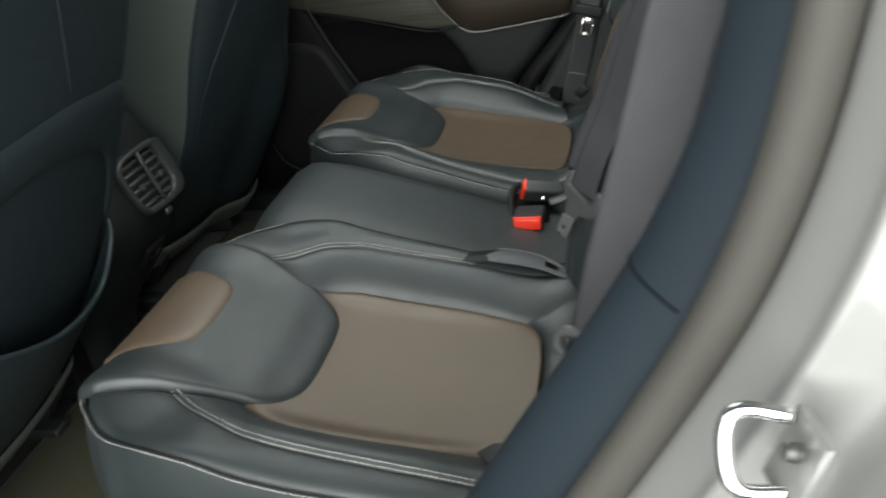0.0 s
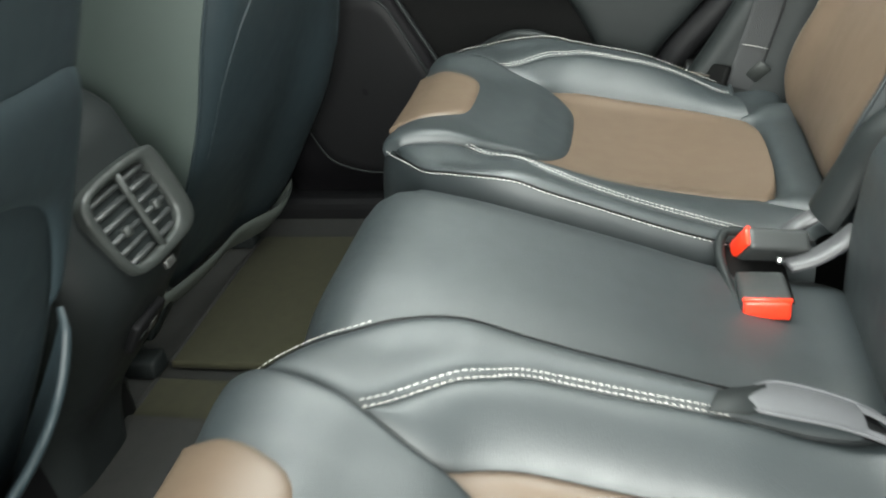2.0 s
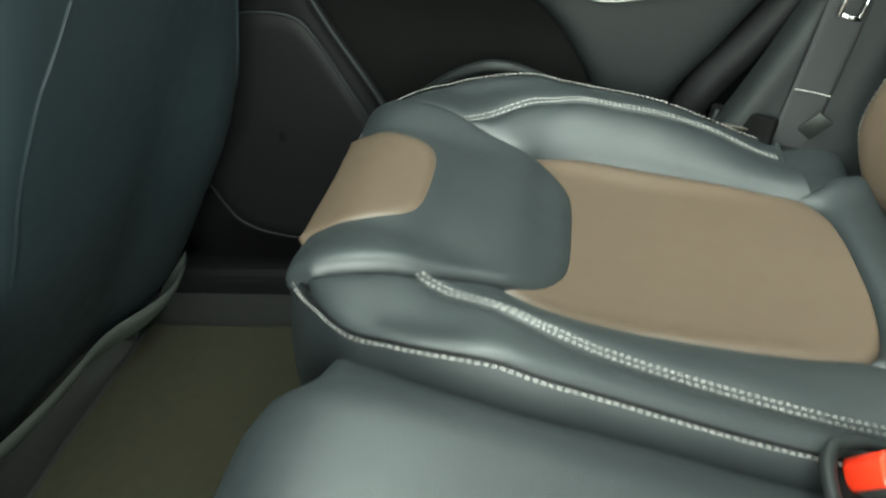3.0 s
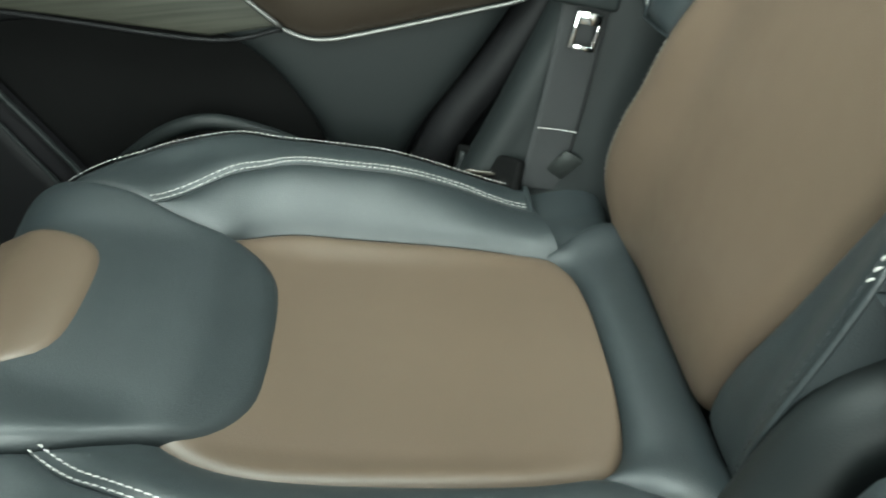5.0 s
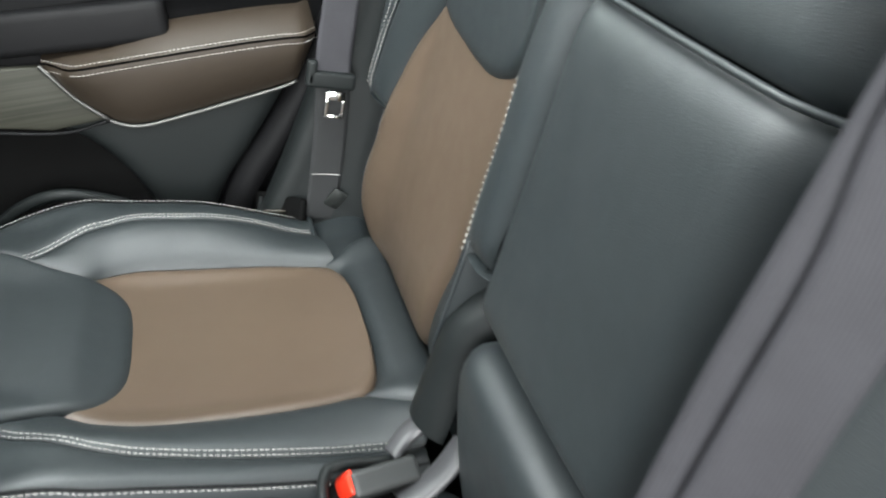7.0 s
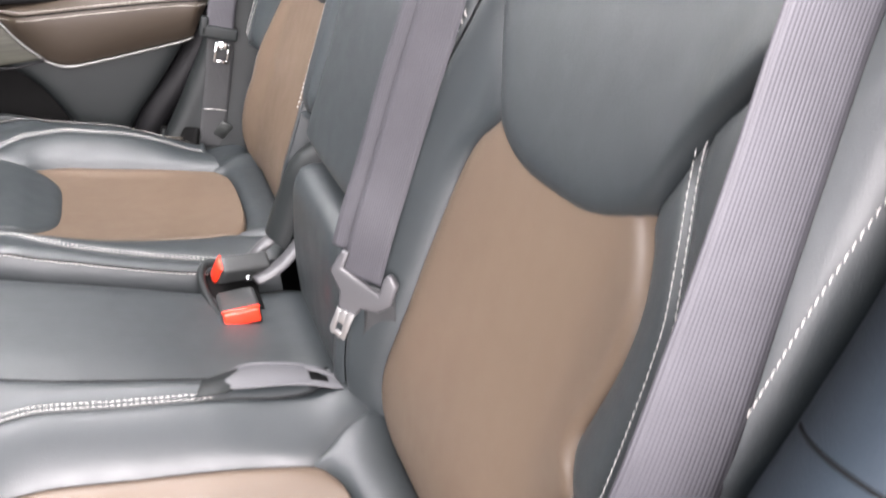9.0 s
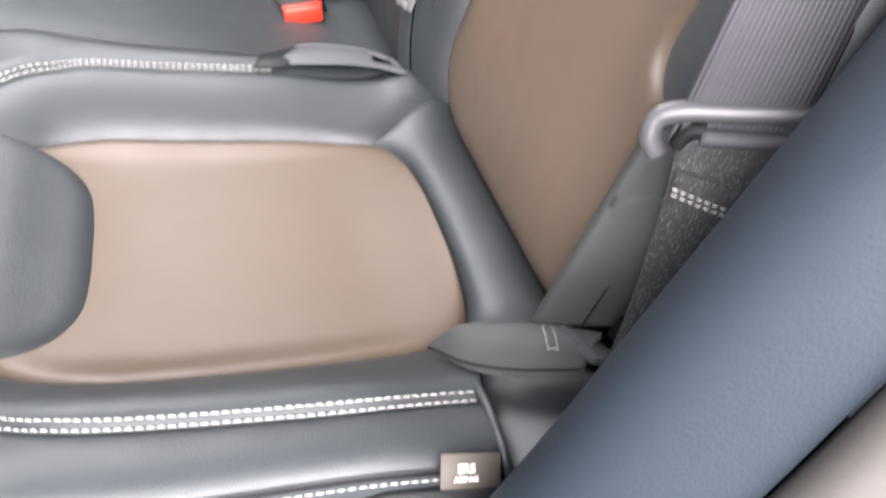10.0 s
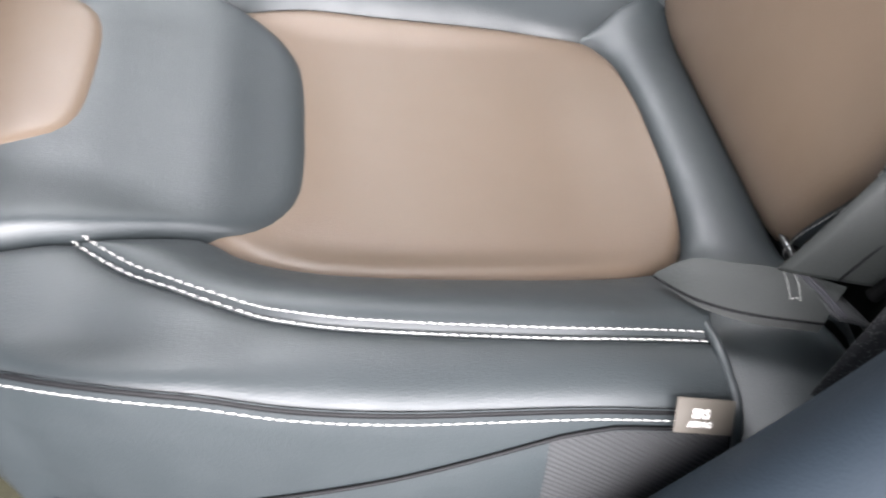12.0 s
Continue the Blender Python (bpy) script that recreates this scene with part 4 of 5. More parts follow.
def pull_loop():
    p = thing("pull_loop", (0.0, 0.1, 0.41), "grey fabric pull loop lying at the seat joint", "strap")
    far = Curve([(-0.072, 0.100, 0.4505), (-0.050, 0.114, 0.450), (-0.010, 0.110, 0.444), (0.020, 0.102, 0.436), (0.037, 0.092, 0.428)])
    near = Curve([(-0.072, 0.080, 0.4515), (-0.050, 0.074, 0.451), (-0.010, 0.070, 0.446), (0.020, 0.066, 0.438), (0.040, 0.062, 0.430)])

    def strip(s0, s1, w0, w1):
        return sheet(lambda s, w: Vector(far(s0 + (s1 - s0) * s)).lerp(Vector(near(s0 + (s1 - s0) * s)), w0 + (w1 - w0) * w) + Vector((0, 0, 0.003 * math.sin(math.pi * w))), 20, 8, True)
    part("band", strip(0.0, 0.74, 0.0, 1.0), LOOP, p)
    part("band_rail", strip(0.72, 1.0, 0.0, 0.28), LOOP, p)
    part("band_rail", strip(0.72, 1.0, 0.78, 1.0), LOOP, p)
    part("band_end", strip(0.90, 1.0, 0.2, 0.85), LOOP, p)
    part("slot_shade", sheet(lambda s, w: Vector(far(0.7 + 0.28 * s)).lerp(Vector(near(0.7 + 0.28 * s)), w) - Vector((0, 0, 0.004)), 6, 6, True), BLACK, p)
    rim = [far(k / 12) for k in range(13)] + [near(1 - k / 12) for k in range(13)]
    part("band_edge", bar(bmesh.new(), rim, 0.0016, 6), LOOP, p)
    part("plastic_tab", slab([(-0.100, 0.068, 0.4555), (-0.092, 0.094, 0.4545), (-0.055, 0.108, 0.4500), (-0.048, 0.084, 0.4460), (-0.072, 0.072, 0.4500)], (0, 0, 1), 0.003, 0.001, 1), GREYP, p)
    return p


pull_loop()


def child_seat_bar(y):
    p = thing("anchor_bar", (0.078, y, 0.40), "dark steel child seat anchor bar in the seat crease", "anchor bar", "crease anchors")
    part("bar", tube([(0.095, y - 0.017, 0.402), (0.078, y - 0.016, 0.407), (0.074, y, 0.409), (0.078, y + 0.016, 0.407), (0.095, y + 0.017, 0.402)], 0.0028, 8, 8), BARS, p)
    part("guide", box((0.016, 0.044, 0.012), pose(0.086, y, 0.398), 0.003, 2), BLACK, p, "black plastic guide")
    return p


for y in (-0.255, 0.012):
    child_seat_bar(y)


def seat_tag():
    p = thing("airbag_tag", (-0.03, -0.388, 0.42), "small dark fabric tag with white lettering sewn on the seat edge", "label")
    m = pose(-0.0315, -0.3895, 0.4385, 46, 18, 0)
    part("cloth", box((0.035, 0.0185, 0.0016), m, 0.0006, 1), LABEL, p)
    for txt, size, y in (("SRS", 0.0068, -0.0010), ("AIRBAG", 0.0040, -0.0056)):
        cu = bpy.data.curves.new("lettering", "FONT")
        cu.body, cu.size, cu.extrude, cu.offset, cu.align_x = txt, size, 0.0002, 0.0002, "CENTER"
        o = new("lettering_source", cu)
        me = bpy.data.meshes.new_from_object(o.evaluated_get(bpy.context.evaluated_depsgraph_get()))
        bpy.data.objects.remove(o)
        me.transform(Matrix.Translation(-Vector(p.location)) @ m @ Matrix.Translation((-0.003, y, 0.0012)))
        me.materials.append(THREAD)
        l = new("lettering", me)
        l.parent = p
    return p


seat_tag()


def far_tag():
    p = thing("airbag_tag", (-0.055, 0.905, 0.42), "small fabric tag showing its pale edge on the far seat", "label")
    m = pose(-0.056, 0.900, 0.4235, -40, 14, 0)
    part("cloth", box((0.030, 0.014, 0.0016), m, 0.0006, 1), LABEL, p)
    part("printed_bar", box((0.024, 0.005, 0.0006), m @ pose(0, -0.003, 0.0010), 0.0002, 1), THREAD, p, "white printed bar")
    return p


far_tag()


# ---------- front seats and console ----------
FRONT = [(-0.90, 0.17), (-0.86, 0.21), (-0.82, 0.26), (-0.76, 0.325), (-0.70, 0.42), (-0.640, 0.52), (-0.588, 0.625), (-0.543, 0.72), (-0.505, 0.80), (-0.46, 0.92), (-0.43, 1.02), (-0.45, 1.08)]


def front_seat(cy, shift, sg, label, pocket, slim):
    seat = thing("front_seat", (-0.9 + shift, cy, 0.15), label, "car seat", "front seats")
    prof = [(p[0] + shift, p[1]) for p in FRONT]
    su = Surf(prof, (-0.90 + shift, 0.17), lambda u, v: 0.030 * (1 - (abs(v) / 0.25) ** 2) - 0.05 * smooth(0.19, 0.262, abs(v)) ** 2 + slim * 0.045 * (1 - smooth(0.36, 0.66, u)) * smooth(0.0, 0.17, -v), cy, sg, 1)
    a, b = (Curve([(0.10, k * 0.19), (0.16, k * 0.225), (0.30, k * 0.24), (0.55, k * 0.254), (0.80, k * 0.25), (1.02, k * 0.20)]) for k in (-1, 1))
    if slim:
        b = Curve([(0.10, 0.19), (0.16, 0.20), (0.30, 0.205), (0.46, 0.217), (0.62, 0.230), (0.80, 0.228), (1.02, 0.19)])
    part("back_panel", panel(su, a, b, 40, 30, 0.003, 0.012, 0.002, (True, False)), FRONTL, seat, "dark grey leather seat back")
    fa = Curve([(0.40, -0.205), (0.52, -0.195), (0.627, -0.174), (0.676, -0.148), (0.703, -0.108), (0.714, -0.058), (0.721, 0.03), (0.712, 0.12), (0.690, 0.206), (0.62, 0.222), (0.50, 0.215)])
    fb = Curve([(0.40, -0.165), (0.488, -0.152), (0.541, -0.150), (0.587, -0.136), (0.628, -0.100), (0.648, -0.046), (0.652, 0.023), (0.635, 0.105), (0.598, 0.165), (0.54, 0.190), (0.48, 0.196)])
    if pocket:
        part("pocket_frame", panel(su, fa, fb, 44, 10, 0.012, 0.008, -0.004), FRONTL, seat, "raised leather frame of the map pocket")
    lip = Curve([(0.500, -0.205), (0.488, -0.160), (0.463, -0.098), (0.43, 0.0), (0.412, 0.09), (0.41, 0.165), (0.470, 0.212)])
    hem = Curve([(0.20, -0.20), (0.16, -0.12), (0.14, 0.0), (0.15, 0.12), (0.20, 0.20)])

    def pouch(s, w):
        p, q = lip(s), hem(s)
        uv = p + (q - p) * w
        bow = math.sin(math.pi * min(1, max(0, s))) ** 0.6
        return su.at(uv[0], uv[1], 0.012 + 0.034 * bow * (1 - w) ** 0.8 - 0.012 * w)
    if pocket:
        part("map_pocket", sheet(pouch, 36, 20, sg < 0), FRONTL, seat, "slack dark leather map pocket, open at the top")
    if pocket:
        part("pocket_lip", bar(bmesh.new(), [su.at(lip(k / 30)[0], lip(k / 30)[1], 0.010 + 0.034 * math.sin(math.pi * k / 30) ** 0.6) for k in range(31)], 0.0045, 8), FRONTL, seat)

    lines = [[(0.95, -0.01), (0.85, 0.012), (0.774, 0.032), (0.732, 0.045)]] if pocket else \
            [[(0.80, 0.10), (0.72, 0.150), (0.63, 0.178), (0.596, 0.190), (0.52, 0.200), (0.42, 0.195)], [(0.80, -0.12), (0.70, -0.15), (0.574, -0.185), (0.448, -0.205)]]
    for pts in lines:
        q = Curve(pts)
        part("back_seam", bar(bmesh.new(), [su.at(q(k / 20)[0], q(k / 20)[1], 0.0035) for k in range(21)], 0.0014, 6), FRONTL, seat)

    def side(k):
        def fn(s, w):
            q = (b if k > 0 else a)(s)
            p = su.at(q[0], q[1], -0.002)
            return p + Vector((-0.30 * w, sg * k * 0.035 * math.sin(math.pi * w * 0.9), 0.03 * w))
        return sheet(fn, 30, 12, sg * k > 0)
    for k in (-1, 1):
        part("side_bolster", side(k), FRONTLIT if slim and k > 0 else FRONTL, seat, "leather inner side, coloured paler as if lit" if slim and k > 0 else "")
        part("side_seam", bar(bmesh.new(), [su.at((b if k > 0 else a)(q / 24)[0], (b if k > 0 else a)(q / 24)[1], 0.000) for q in range(25)], 0.0022, 6), FRONTL, seat)
    part("seat_base", box((0.45, 0.46, 0.16), pose(-1.06 + shift, cy, 0.30), 0.04, 3), BLACK, seat)
    part("valance", panel(su, Curve([(0.130, -0.205), (0.125, 0.0), (0.130, 0.205)]), Curve([(0.196, -0.215), (0.190, 0.0), (0.196, 0.215)]), 24, 10, 0.012, 0.006, -0.004, lift=0.010), VALANCE, seat, "pale grey plastic lower seat edge")
    for k in (-1, 1):
        part("seat_rail", box((0.5, 0.04, 0.03), pose(-1.05 + shift, cy + k * 0.19, 0.166), 0.006, 2), GREYP, seat)
        part("recliner_cover", box((0.05, 0.03, 0.09), pose(-0.80 + shift, cy + k * 0.175, 0.255, 0, 35, 0), 0.008, 3), GREYP, seat)
    return seat, su


near_front, NF = front_seat(-0.150, 0.0, 1, "dark leather front seat with an open map pocket on its back", True, False)
far_front, FF = front_seat(0.645, -0.035, -1, "dark leather front seat with a plain back", False, True)


def console():
    c = thing("center_console", (-0.75, 0.245, 0.15), "dark plastic centre console with rear air vent", "console")
    prof = Curve([(-0.80, 0.15), (-0.775, 0.26), (-0.72, 0.335), (-0.685, 0.39), (-0.650, 0.450), (-0.646, 0.495), (-0.659, 0.54), (-0.676, 0.585), (-0.695, 0.62), (-0.76, 0.64), (-1.0, 0.64)])

    def fn(s, w):
        q = prof(s)
        a = (w - 0.5) * 2
        half = 0.085 + 0.040 * smooth(0.1, 0.40, s)
        e = abs(a) ** 5
        return Vector((q[0] - 0.10 * e, 0.245 + half * (a + 0.15 * a * (1 - a * a)), q[1] - 0.02 * e * smooth(0.6, 1, s)))
    part("body", sheet(fn, 60, 34, False), GREYP, c)
    part("side_panel", box((0.30, 0.23, 0.45), pose(-0.97, 0.245, 0.38), 0.01, 2), BLACK, c)
    m = pose(-0.655, 0.260, 0.522, 0, -14.7, 0)
    vent = part("air_vent", box((0.020, 0.122, 0.088), m @ pose(-0.013, -0.006, 0.004), 0.006, 3), RECESS, c, "rear air vent with two louvred halves")
    outer = Curve([(-0.079, 0.028), (-0.073, -0.002), (-0.066, -0.026), (-0.052, -0.045), (-0.03, -0.051), (0.01, -0.053), (0.05, -0.052), (0.068, -0.047), (0.077, -0.034), (0.076, 0.0), (0.068, 0.040),
                   (0.055, 0.052), (0.0, 0.056), (-0.05, 0.054), (-0.073, 0.046), (-0.079, 0.028)])
    inner = Curve([(-0.067, 0.030), (-0.064, 0.0), (-0.059, -0.019), (-0.050, -0.034), (-0.03, -0.039), (0.0, -0.040), (0.03, -0.038), (0.046, -0.030), (0.051, -0.018), (0.047, 0.010), (0.041, 0.034),
                   (0.033, 0.043), (0.0, 0.046), (-0.04, 0.046), (-0.061, 0.042), (-0.067, 0.030)])

    def ring(s, w):
        p, q = outer(s), inner(s)
        k = min(1, max(0, (w - 0.2) / 0.6))
        x = 0.009 * smooth(0.0, 0.25, w) - 0.014 * smooth(0.75, 1.0, w) + 0.002 * math.sin(math.pi * k) - (0.016 if w < 0.05 else 0)
        return m @ Vector((x, p[0] + (q[0] - p[0]) * k, p[1] + (q[1] - p[1]) * k))
    part("frame", sheet(ring, 90, 14, False, True), VENTG, vent, "rounded grey vent frame")
    part("divider", bar(bmesh.new(), [m @ Vector((0.006, -0.007 + 0.0055 * k, 0.050 - 0.048 * k)) for k in (0, 0.5, 1, 1.5, 2)], 0.0044, 8, 1.0), VENTG, vent)
    for y0, y1 in ((-0.0615, -0.006), (0.003, 0.0465)):
        for k in range(6):
            z = -0.033 + k * 0.0142
            cut = 0.008 * (k == 0)
            part("louvre", box((0.011, y1 - y0 - cut, 0.0055), m @ pose(0.000, (y0 + y1) / 2 + (cut / 2 if y0 < 0 else -cut / 2), z, 0, 20, 0), 0.0012, 1), HOUSE, vent)
        part("thumb_slider", box((0.010, 0.010, 0.011), m @ pose(0.005, -0.034 if y0 < 0 else 0.026, -0.004), 0.003, 2), VENTG, vent, "small pale thumb slider")
    for k in range(5):
        part("blade", box((0.008, 0.0024, 0.070), m @ pose(-0.003, 0.010 + k * 0.0085, 0.004), 0.0006, 1), BLACK, vent)
    part("button", box((0.006, 0.018, 0.010), m @ pose(0.001, 0.004, -0.0625), 0.002, 2), SATIN, c, "small satin button")
    s = pose(-0.679, 0.245, 0.392, 0, 32, 0)
    sock = part("socket", box((0.012, 0.062, 0.042), s, 0.005, 3), BLACK, c, "black charging socket plate")
    part("icon", box((0.001, 0.014, 0.018), s @ pose(0.0065, 0.008, 0), 0.0003, 1), SATIN, sock, "pale printed icon")
    part("port", box((0.002, 0.012, 0.006), s @ pose(0.0062, -0.014, 0), 0.0006, 1), GREYP, sock)
    return c


console()
setting("tunnel", box((0.5, 0.20, 0.05), pose(-0.72, 0.435 - 0.19, 0.150), 0.02, 3), FLOORC, "dark carpet over the floor tunnel", "floor")
for y0, y1 in ((-0.38, 0.425), (0.462, 0.838)):
    m = thing("floor_mat", (-0.62, (y0 + y1) / 2, 0.15), "olive brown carpet floor mat on the dark floor", "floor mat", "floor mats")
    part("mat_body", box((0.44, y1 - y0, 0.014), pose(-0.605, (y0 + y1) / 2, 0.160), 0.005, 2), CARPET, m)
    part("binding", tube([(-0.823, y0 + 0.004, 0.164), (-0.825, (y0 + y1) / 2, 0.165), (-0.823, y1 - 0.004, 0.164)], 0.005, 8, 6), FLOORC, m, "dark bound edge")


# ---------- far door and far pillar ----------
def far_door():
    d = thing("car_door", (-0.35, 1.0, 0.2), "closed dark car door with tan armrest and grey wood trim", "car door")
    right = Curve([(-0.22, 0.15), (-0.18, 0.30), (-0.125, 0.43), (-0.075, 0.490), (-0.030, 0.545), (0.0, 0.585), (0.030, 0.63), (0.05, 0.66), (0.075, 0.72), (0.11, 0.85)])
    left = Curve([(-0.33, 0.15), (-0.19, 0.30), (-0.200, 0.37), (-0.222, 0.452), (-0.243, 0.50), (-0.268, 0.538), (-0.299, 0.567), (-0.34, 0.585), (-0.39, 0.600), (-0.47, 0.618)])

    def zsplit(c, z):
        k = np.argsort(c.d[:, 1])
        return float(np.interp(z, c.d[k, 1], c.d[k, 0]))
    part("inner_skin", box((1.06, 0.02, 0.74), pose(-0.46, 1.005, 0.49), 0), BLACK, d)

    def fn(s, w):
        z = 0.20 + 0.40 * w
        x0, x1 = zsplit(left, z), zsplit(right, z)
        e = 0.020 * math.exp(-s * max(0.02, x1 - x0) / 0.008) + 0.014 * math.exp(-(1 - s) * max(0.02, x1 - x0) / 0.01)
        return Vector((x0 + (x1 - x0) * s, 0.958 + e + 0.010 * (1 - w), z))
    part("lower_panel", sheet(fn, 40, 30), GREYP, d, "dark grey moulded lower panel")

    def sp(s, w):
        z = 0.14 + 0.56 * w
        x1 = float(np.interp(z, (0.14, 0.25, 0.35, 0.45, 0.55, 0.64, 0.70), (-0.41, -0.42, -0.442, -0.487, -0.541, -0.582, -0.605)))
        x = -0.80 + (x1 + 0.80) * s
        e = 0.018 * math.exp(-(x1 - x) / 0.010) + 0.03 * smooth(0.28, 0.16, z)
        return Vector((x, 0.952 + e, z))
    part("speaker_panel", sheet(sp, 40, 30), DARKP, d, "dark plastic panel round the speaker")
    g = Curve([(-0.742, 0.33), (-0.747, 0.44), (-0.71, 0.54), (-0.655, 0.563), (-0.608, 0.565), (-0.572, 0.554), (-0.550, 0.522), (-0.524, 0.470), (-0.500, 0.42), (-0.487, 0.36), (-0.51, 0.28), (-0.60, 0.242), (-0.70, 0.264), (-0.742, 0.33)])
    cen = np.array((-0.62, 0.40))

    def gr(s, w):
        p = g(s) + (cen - g(s)) * w * 0.96
        return Vector((p[0], 0.9475 - 0.004 * smooth(0, 0.06, w), p[1]))
    part("speaker_grille", sheet(gr, 60, 10), BLACK, d, "round perforated speaker grille")
    part("grille_rim", bar(bmesh.new(), [(g(k / 60)[0], 0.947, g(k / 60)[1]) for k in range(61)], 0.0022, 6), GREYP, d)
    part("crease_edge", tube([(-0.605, 0.953, 0.70), (-0.582, 0.953, 0.64), (-0.541, 0.953, 0.55), (-0.487, 0.953, 0.45), (-0.442, 0.955, 0.35)], 0.0035, 8, 8), GREYP, d)

    # Shallow black sheet; the shade of the pocket's hollow is its colour
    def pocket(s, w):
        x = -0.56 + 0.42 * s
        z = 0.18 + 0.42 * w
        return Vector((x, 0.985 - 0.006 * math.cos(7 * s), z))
    part("door_pocket", sheet(pocket, 12, 12), RECESS, d, "black sheet for the shade inside the open door pocket")
    part("pocket_lip", tube([(-0.44, 0.962, 0.44), (-0.38, 0.948, 0.478), (-0.330, 0.943, 0.489), (-0.28, 0.948, 0.470), (-0.22, 0.958, 0.43)], 0.009, 8, 8), GREYP, d)
    arm = Curve([(-0.298, 0.658), (-0.272, 0.612), (-0.240, 0.579), (-0.205, 0.563), (-0.15, 0.566), (-0.08, 0.574), (0.0, 0.584), (0.012, 0.588)])
    ledge = Curve([(-0.298, 0.660), (-0.25, 0.656), (-0.17, 0.656), (-0.10, 0.656), (-0.03, 0.655), (0.02, 0.652), (0.040, 0.649), (0.046, 0.648)])

    def armfn(s, w):
        p, q = arm(s), ledge(s)
        return Vector((p[0] + (q[0] - p[0]) * w, 0.958 - 0.036 * math.sin(math.pi / 2 * w) ** 0.8 * smooth(0, 0.12, s) * smooth(1.03, 0.94, s), p[1] + (q[1] - p[1]) * w))
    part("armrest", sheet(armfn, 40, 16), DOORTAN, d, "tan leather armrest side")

    def topfn(s, w):
        q = ledge(s)
        y = 0.922 + 0.036 * (1 - smooth(0, 0.12, s) * smooth(1.03, 0.94, s))
        return Vector((q[0], y + 0.055 * w, q[1] + 0.003 + 0.028 * (0.35 + 0.65 * smooth(0.1, 0.5, s)) * math.sin(math.pi / 2 * w)))
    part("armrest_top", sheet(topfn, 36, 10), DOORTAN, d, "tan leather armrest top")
    for dz in (0.006, -0.006):
        pts = [(ledge(k / 16)[0], 0.9205 + 0.036 * (1 - smooth(0, 0.12, k / 16) * smooth(1.03, 0.94, k / 16)) + (0.004 if dz > 0 else 0), ledge(k / 16)[1] + dz) for k in range(17)]
        part("armrest_stitching", line_stitches(pts, (0, -0.0012, 0.0008)), THREAD, d, "white double stitching", True)
    part("metal_strip", tube([(arm(0.10 + 0.9 * k / 14)[0], 0.955, arm(0.10 + 0.9 * k / 14)[1] - 0.003) for k in range(15)], 0.0026, 8, 3), SATIN, d, "satin metal strip under the armrest")
    out = [(-0.66, 0.952, 0.700), (-0.45, 0.952, 0.678), (-0.302, 0.952, 0.660), (-0.272, 0.952, 0.612), (-0.240, 0.952, 0.578), (-0.31, 0.952, 0.575), (-0.456, 0.952, 0.610), (-0.66, 0.952, 0.655)]
    part("wood_trim", slab(out, (0, 1, 0), 0.012, 0.003, 2), WOOD, d, "grey open-grain wood trim")
    part("wood_edge", tube([(-0.300, 0.950, 0.662), (-0.270, 0.950, 0.613), (-0.238, 0.951, 0.577)], 0.0028, 8, 6), SATIN, d, "satin metal edge")
    part("wood_lower_edge", tube([(-0.238, 0.952, 0.575), (-0.31, 0.952, 0.571), (-0.456, 0.952, 0.606), (-0.60, 0.952, 0.64)], 0.0022, 8, 6), BLACK, d)
    part("handle_recess", box((0.26, 0.05, 0.055), pose(-0.265, 0.972, 0.700, 0, 3, 0), 0.012, 3), BLACK, d, "black door handle recess")
    part("upper_panel", box((1.05, 0.04, 0.26), pose(-0.45, 0.985, 0.845), 0.015, 2), BLACK, d)
    return d, right


door, DOOR_EDGE = far_door()
seal = [(DOOR_EDGE(k / 12)[0] + 0.030, 0.985, DOOR_EDGE(k / 12)[1] - 0.008) for k in range(13)]
tagged(part("door_seal", tube(seal, 0.024, 10, 6), BLACK), "black rubber seal round the closed door", "seal", kind="structure")


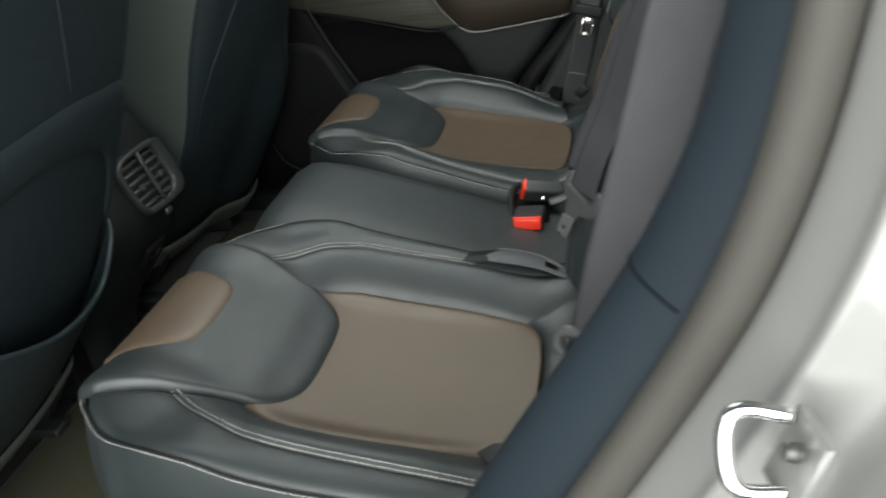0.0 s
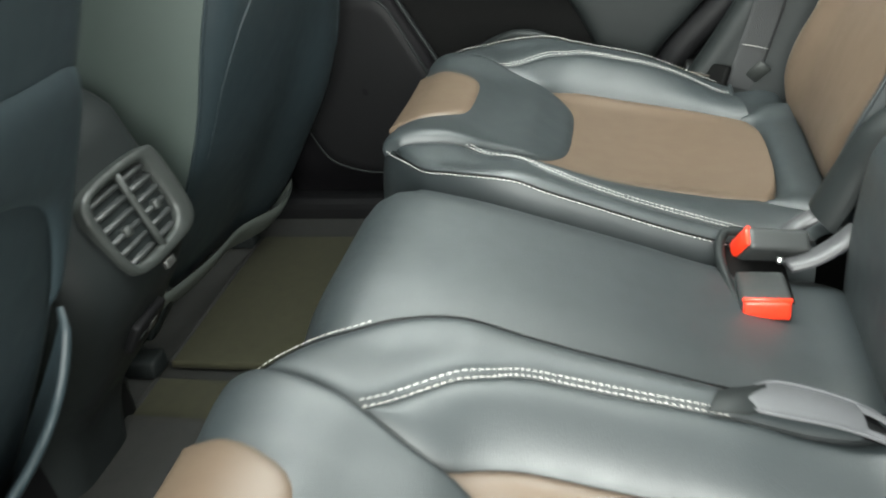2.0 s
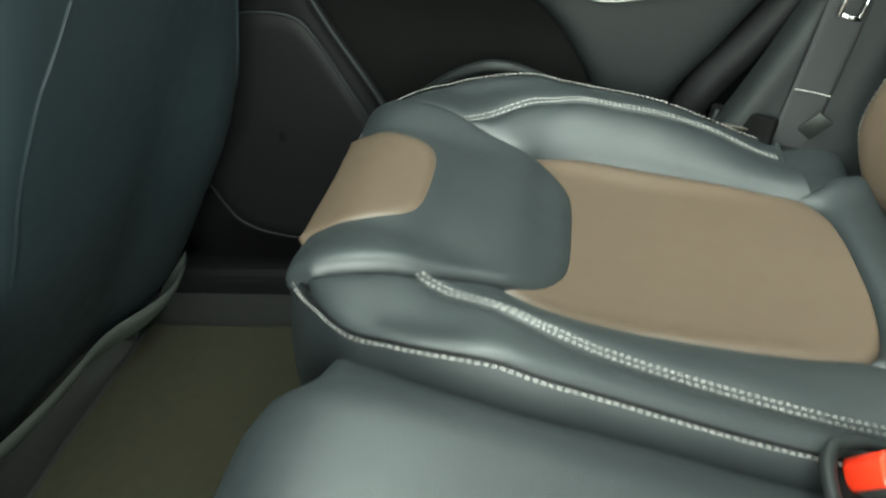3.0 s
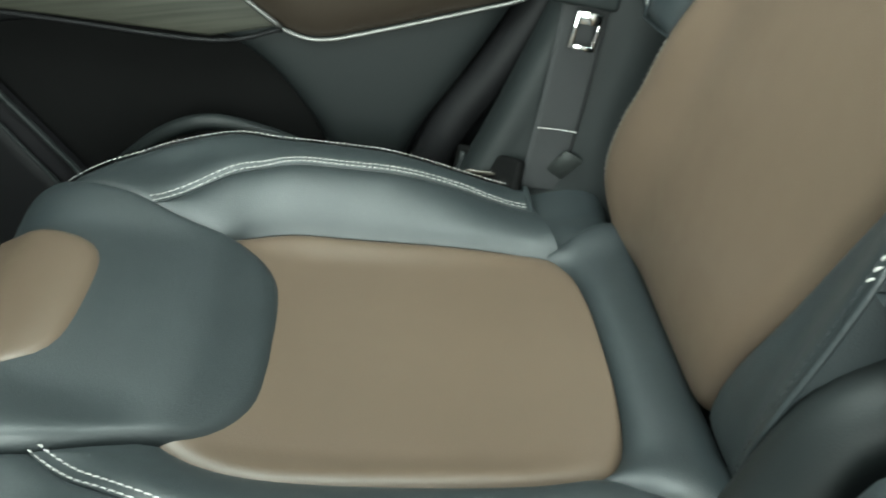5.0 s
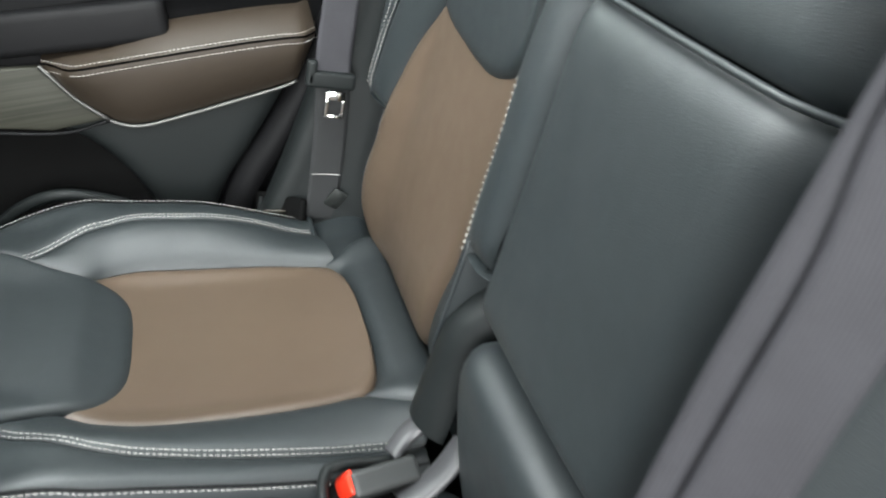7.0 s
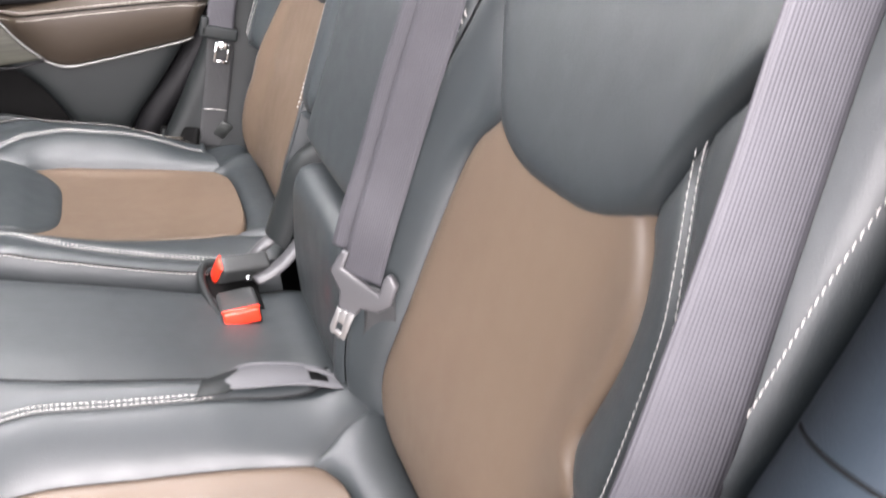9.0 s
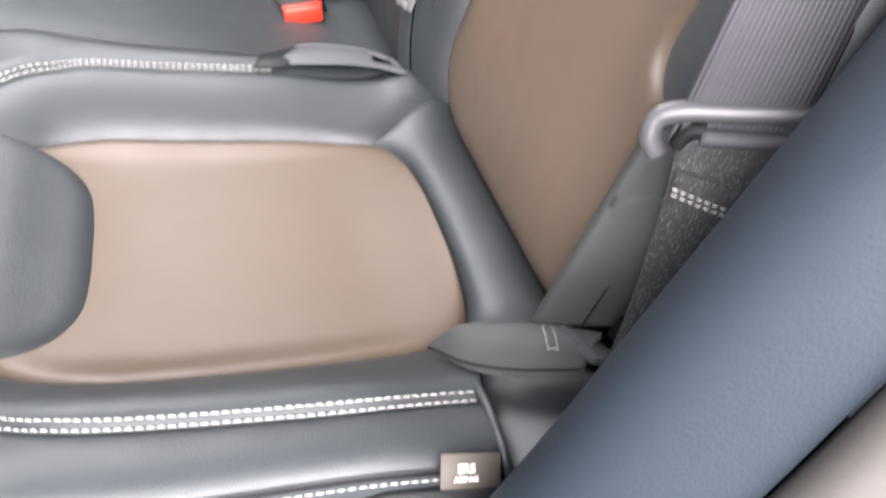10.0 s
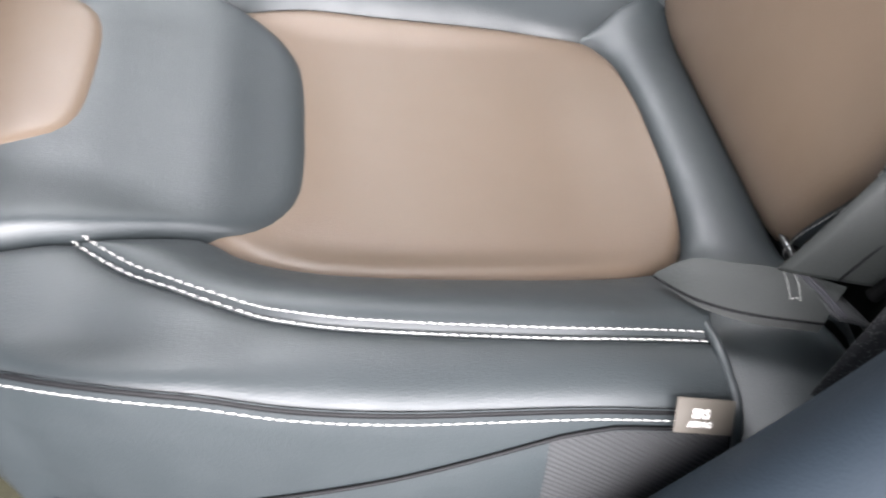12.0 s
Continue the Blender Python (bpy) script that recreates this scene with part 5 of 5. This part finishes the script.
def far_trim():
    inner = Curve([(-0.16, 0.890, 0.24), (-0.08, 0.900, 0.355), (-0.010, 0.906, 0.455), (0.050, 0.912, 0.555), (0.100, 0.914, 0.645), (0.140, 0.912, 0.73), (0.175, 0.906, 0.83), (0.20, 0.90, 0.95), (0.22, 0.89, 1.2)])

    def fn(s, w):
        a = Vector(inner(s))
        b = a + Vector((-0.044, 0.036, -0.008))
        back = a + Vector((0.16, -0.02, -0.04))
        if w < 0.3:
            return back.lerp(a, w / 0.3)
        k = (w - 0.3) / 0.7
        return a.lerp(b, k) + Vector((-0.010, -0.012, 0.006)) * math.sin(math.pi * k)
    setting("trim_far", sheet(fn, 40, 30, True, True), GREYP, "grey moulded plastic pillar trim behind the far door", "trim", False)


far_trim()
part_of_hole = thing("belt_slot", (-0.02, 0.90, 0.42), "dark open slot where the far belt is anchored", "belt slot")
nrm, lng = Vector((-0.69, -0.56, 0.45)).normalized(), Vector((-0.66, 0.75, -0.09)).normalized()
lng = (lng - nrm * lng.dot(nrm)).normalized()
SLOT = Matrix((lng, nrm, lng.cross(nrm))).transposed().to_4x4()
SLOT.translation = (-0.048, 0.912, 0.416)
# Solid black block: the hole's inner shade is put into its colour
part("slot_shade_block", box((0.092, 0.012, 0.046), SLOT, 0.0055, 4), RECESS, part_of_hole, "black block for the shade inside the slot")
part("slot_rim", tube([SLOT @ Vector(q) for q in ((0.033, 0.006, 0.016), (0.034, 0.007, -0.016), (0.010, 0.007, -0.024), (-0.02, 0.006, -0.024))], 0.003, 8, 6), GREYP, part_of_hole)
win = thing("window_1", (-0.45, 1.0, 0.98), "clear side window glass of the far door", "window", kind="structure")
pane = part("pane", box((1.1, 0.006, 0.42), pose(-0.45, 0.985, 1.19), 0), GLASS, win)
pane.visible_shadow = False
setting("wall_far", box((0.7, 0.05, 1.3), pose(0.40, 1.03, 0.75), 0.01), GREYP, "grey plastic pillar trim beside the rear seat", "trim")
setting("wall_far_front", box((0.35, 0.06, 1.3), pose(-1.16, 1.03, 0.75), 0.01), BLACK, "dark centre pillar trim ahead of the far door", "trim")
setting("sill_far", box((1.3, 0.10, 0.12), pose(-0.60, 0.985, 0.13), 0.02, 3), BLACK, "black plastic far door sill", "sill")
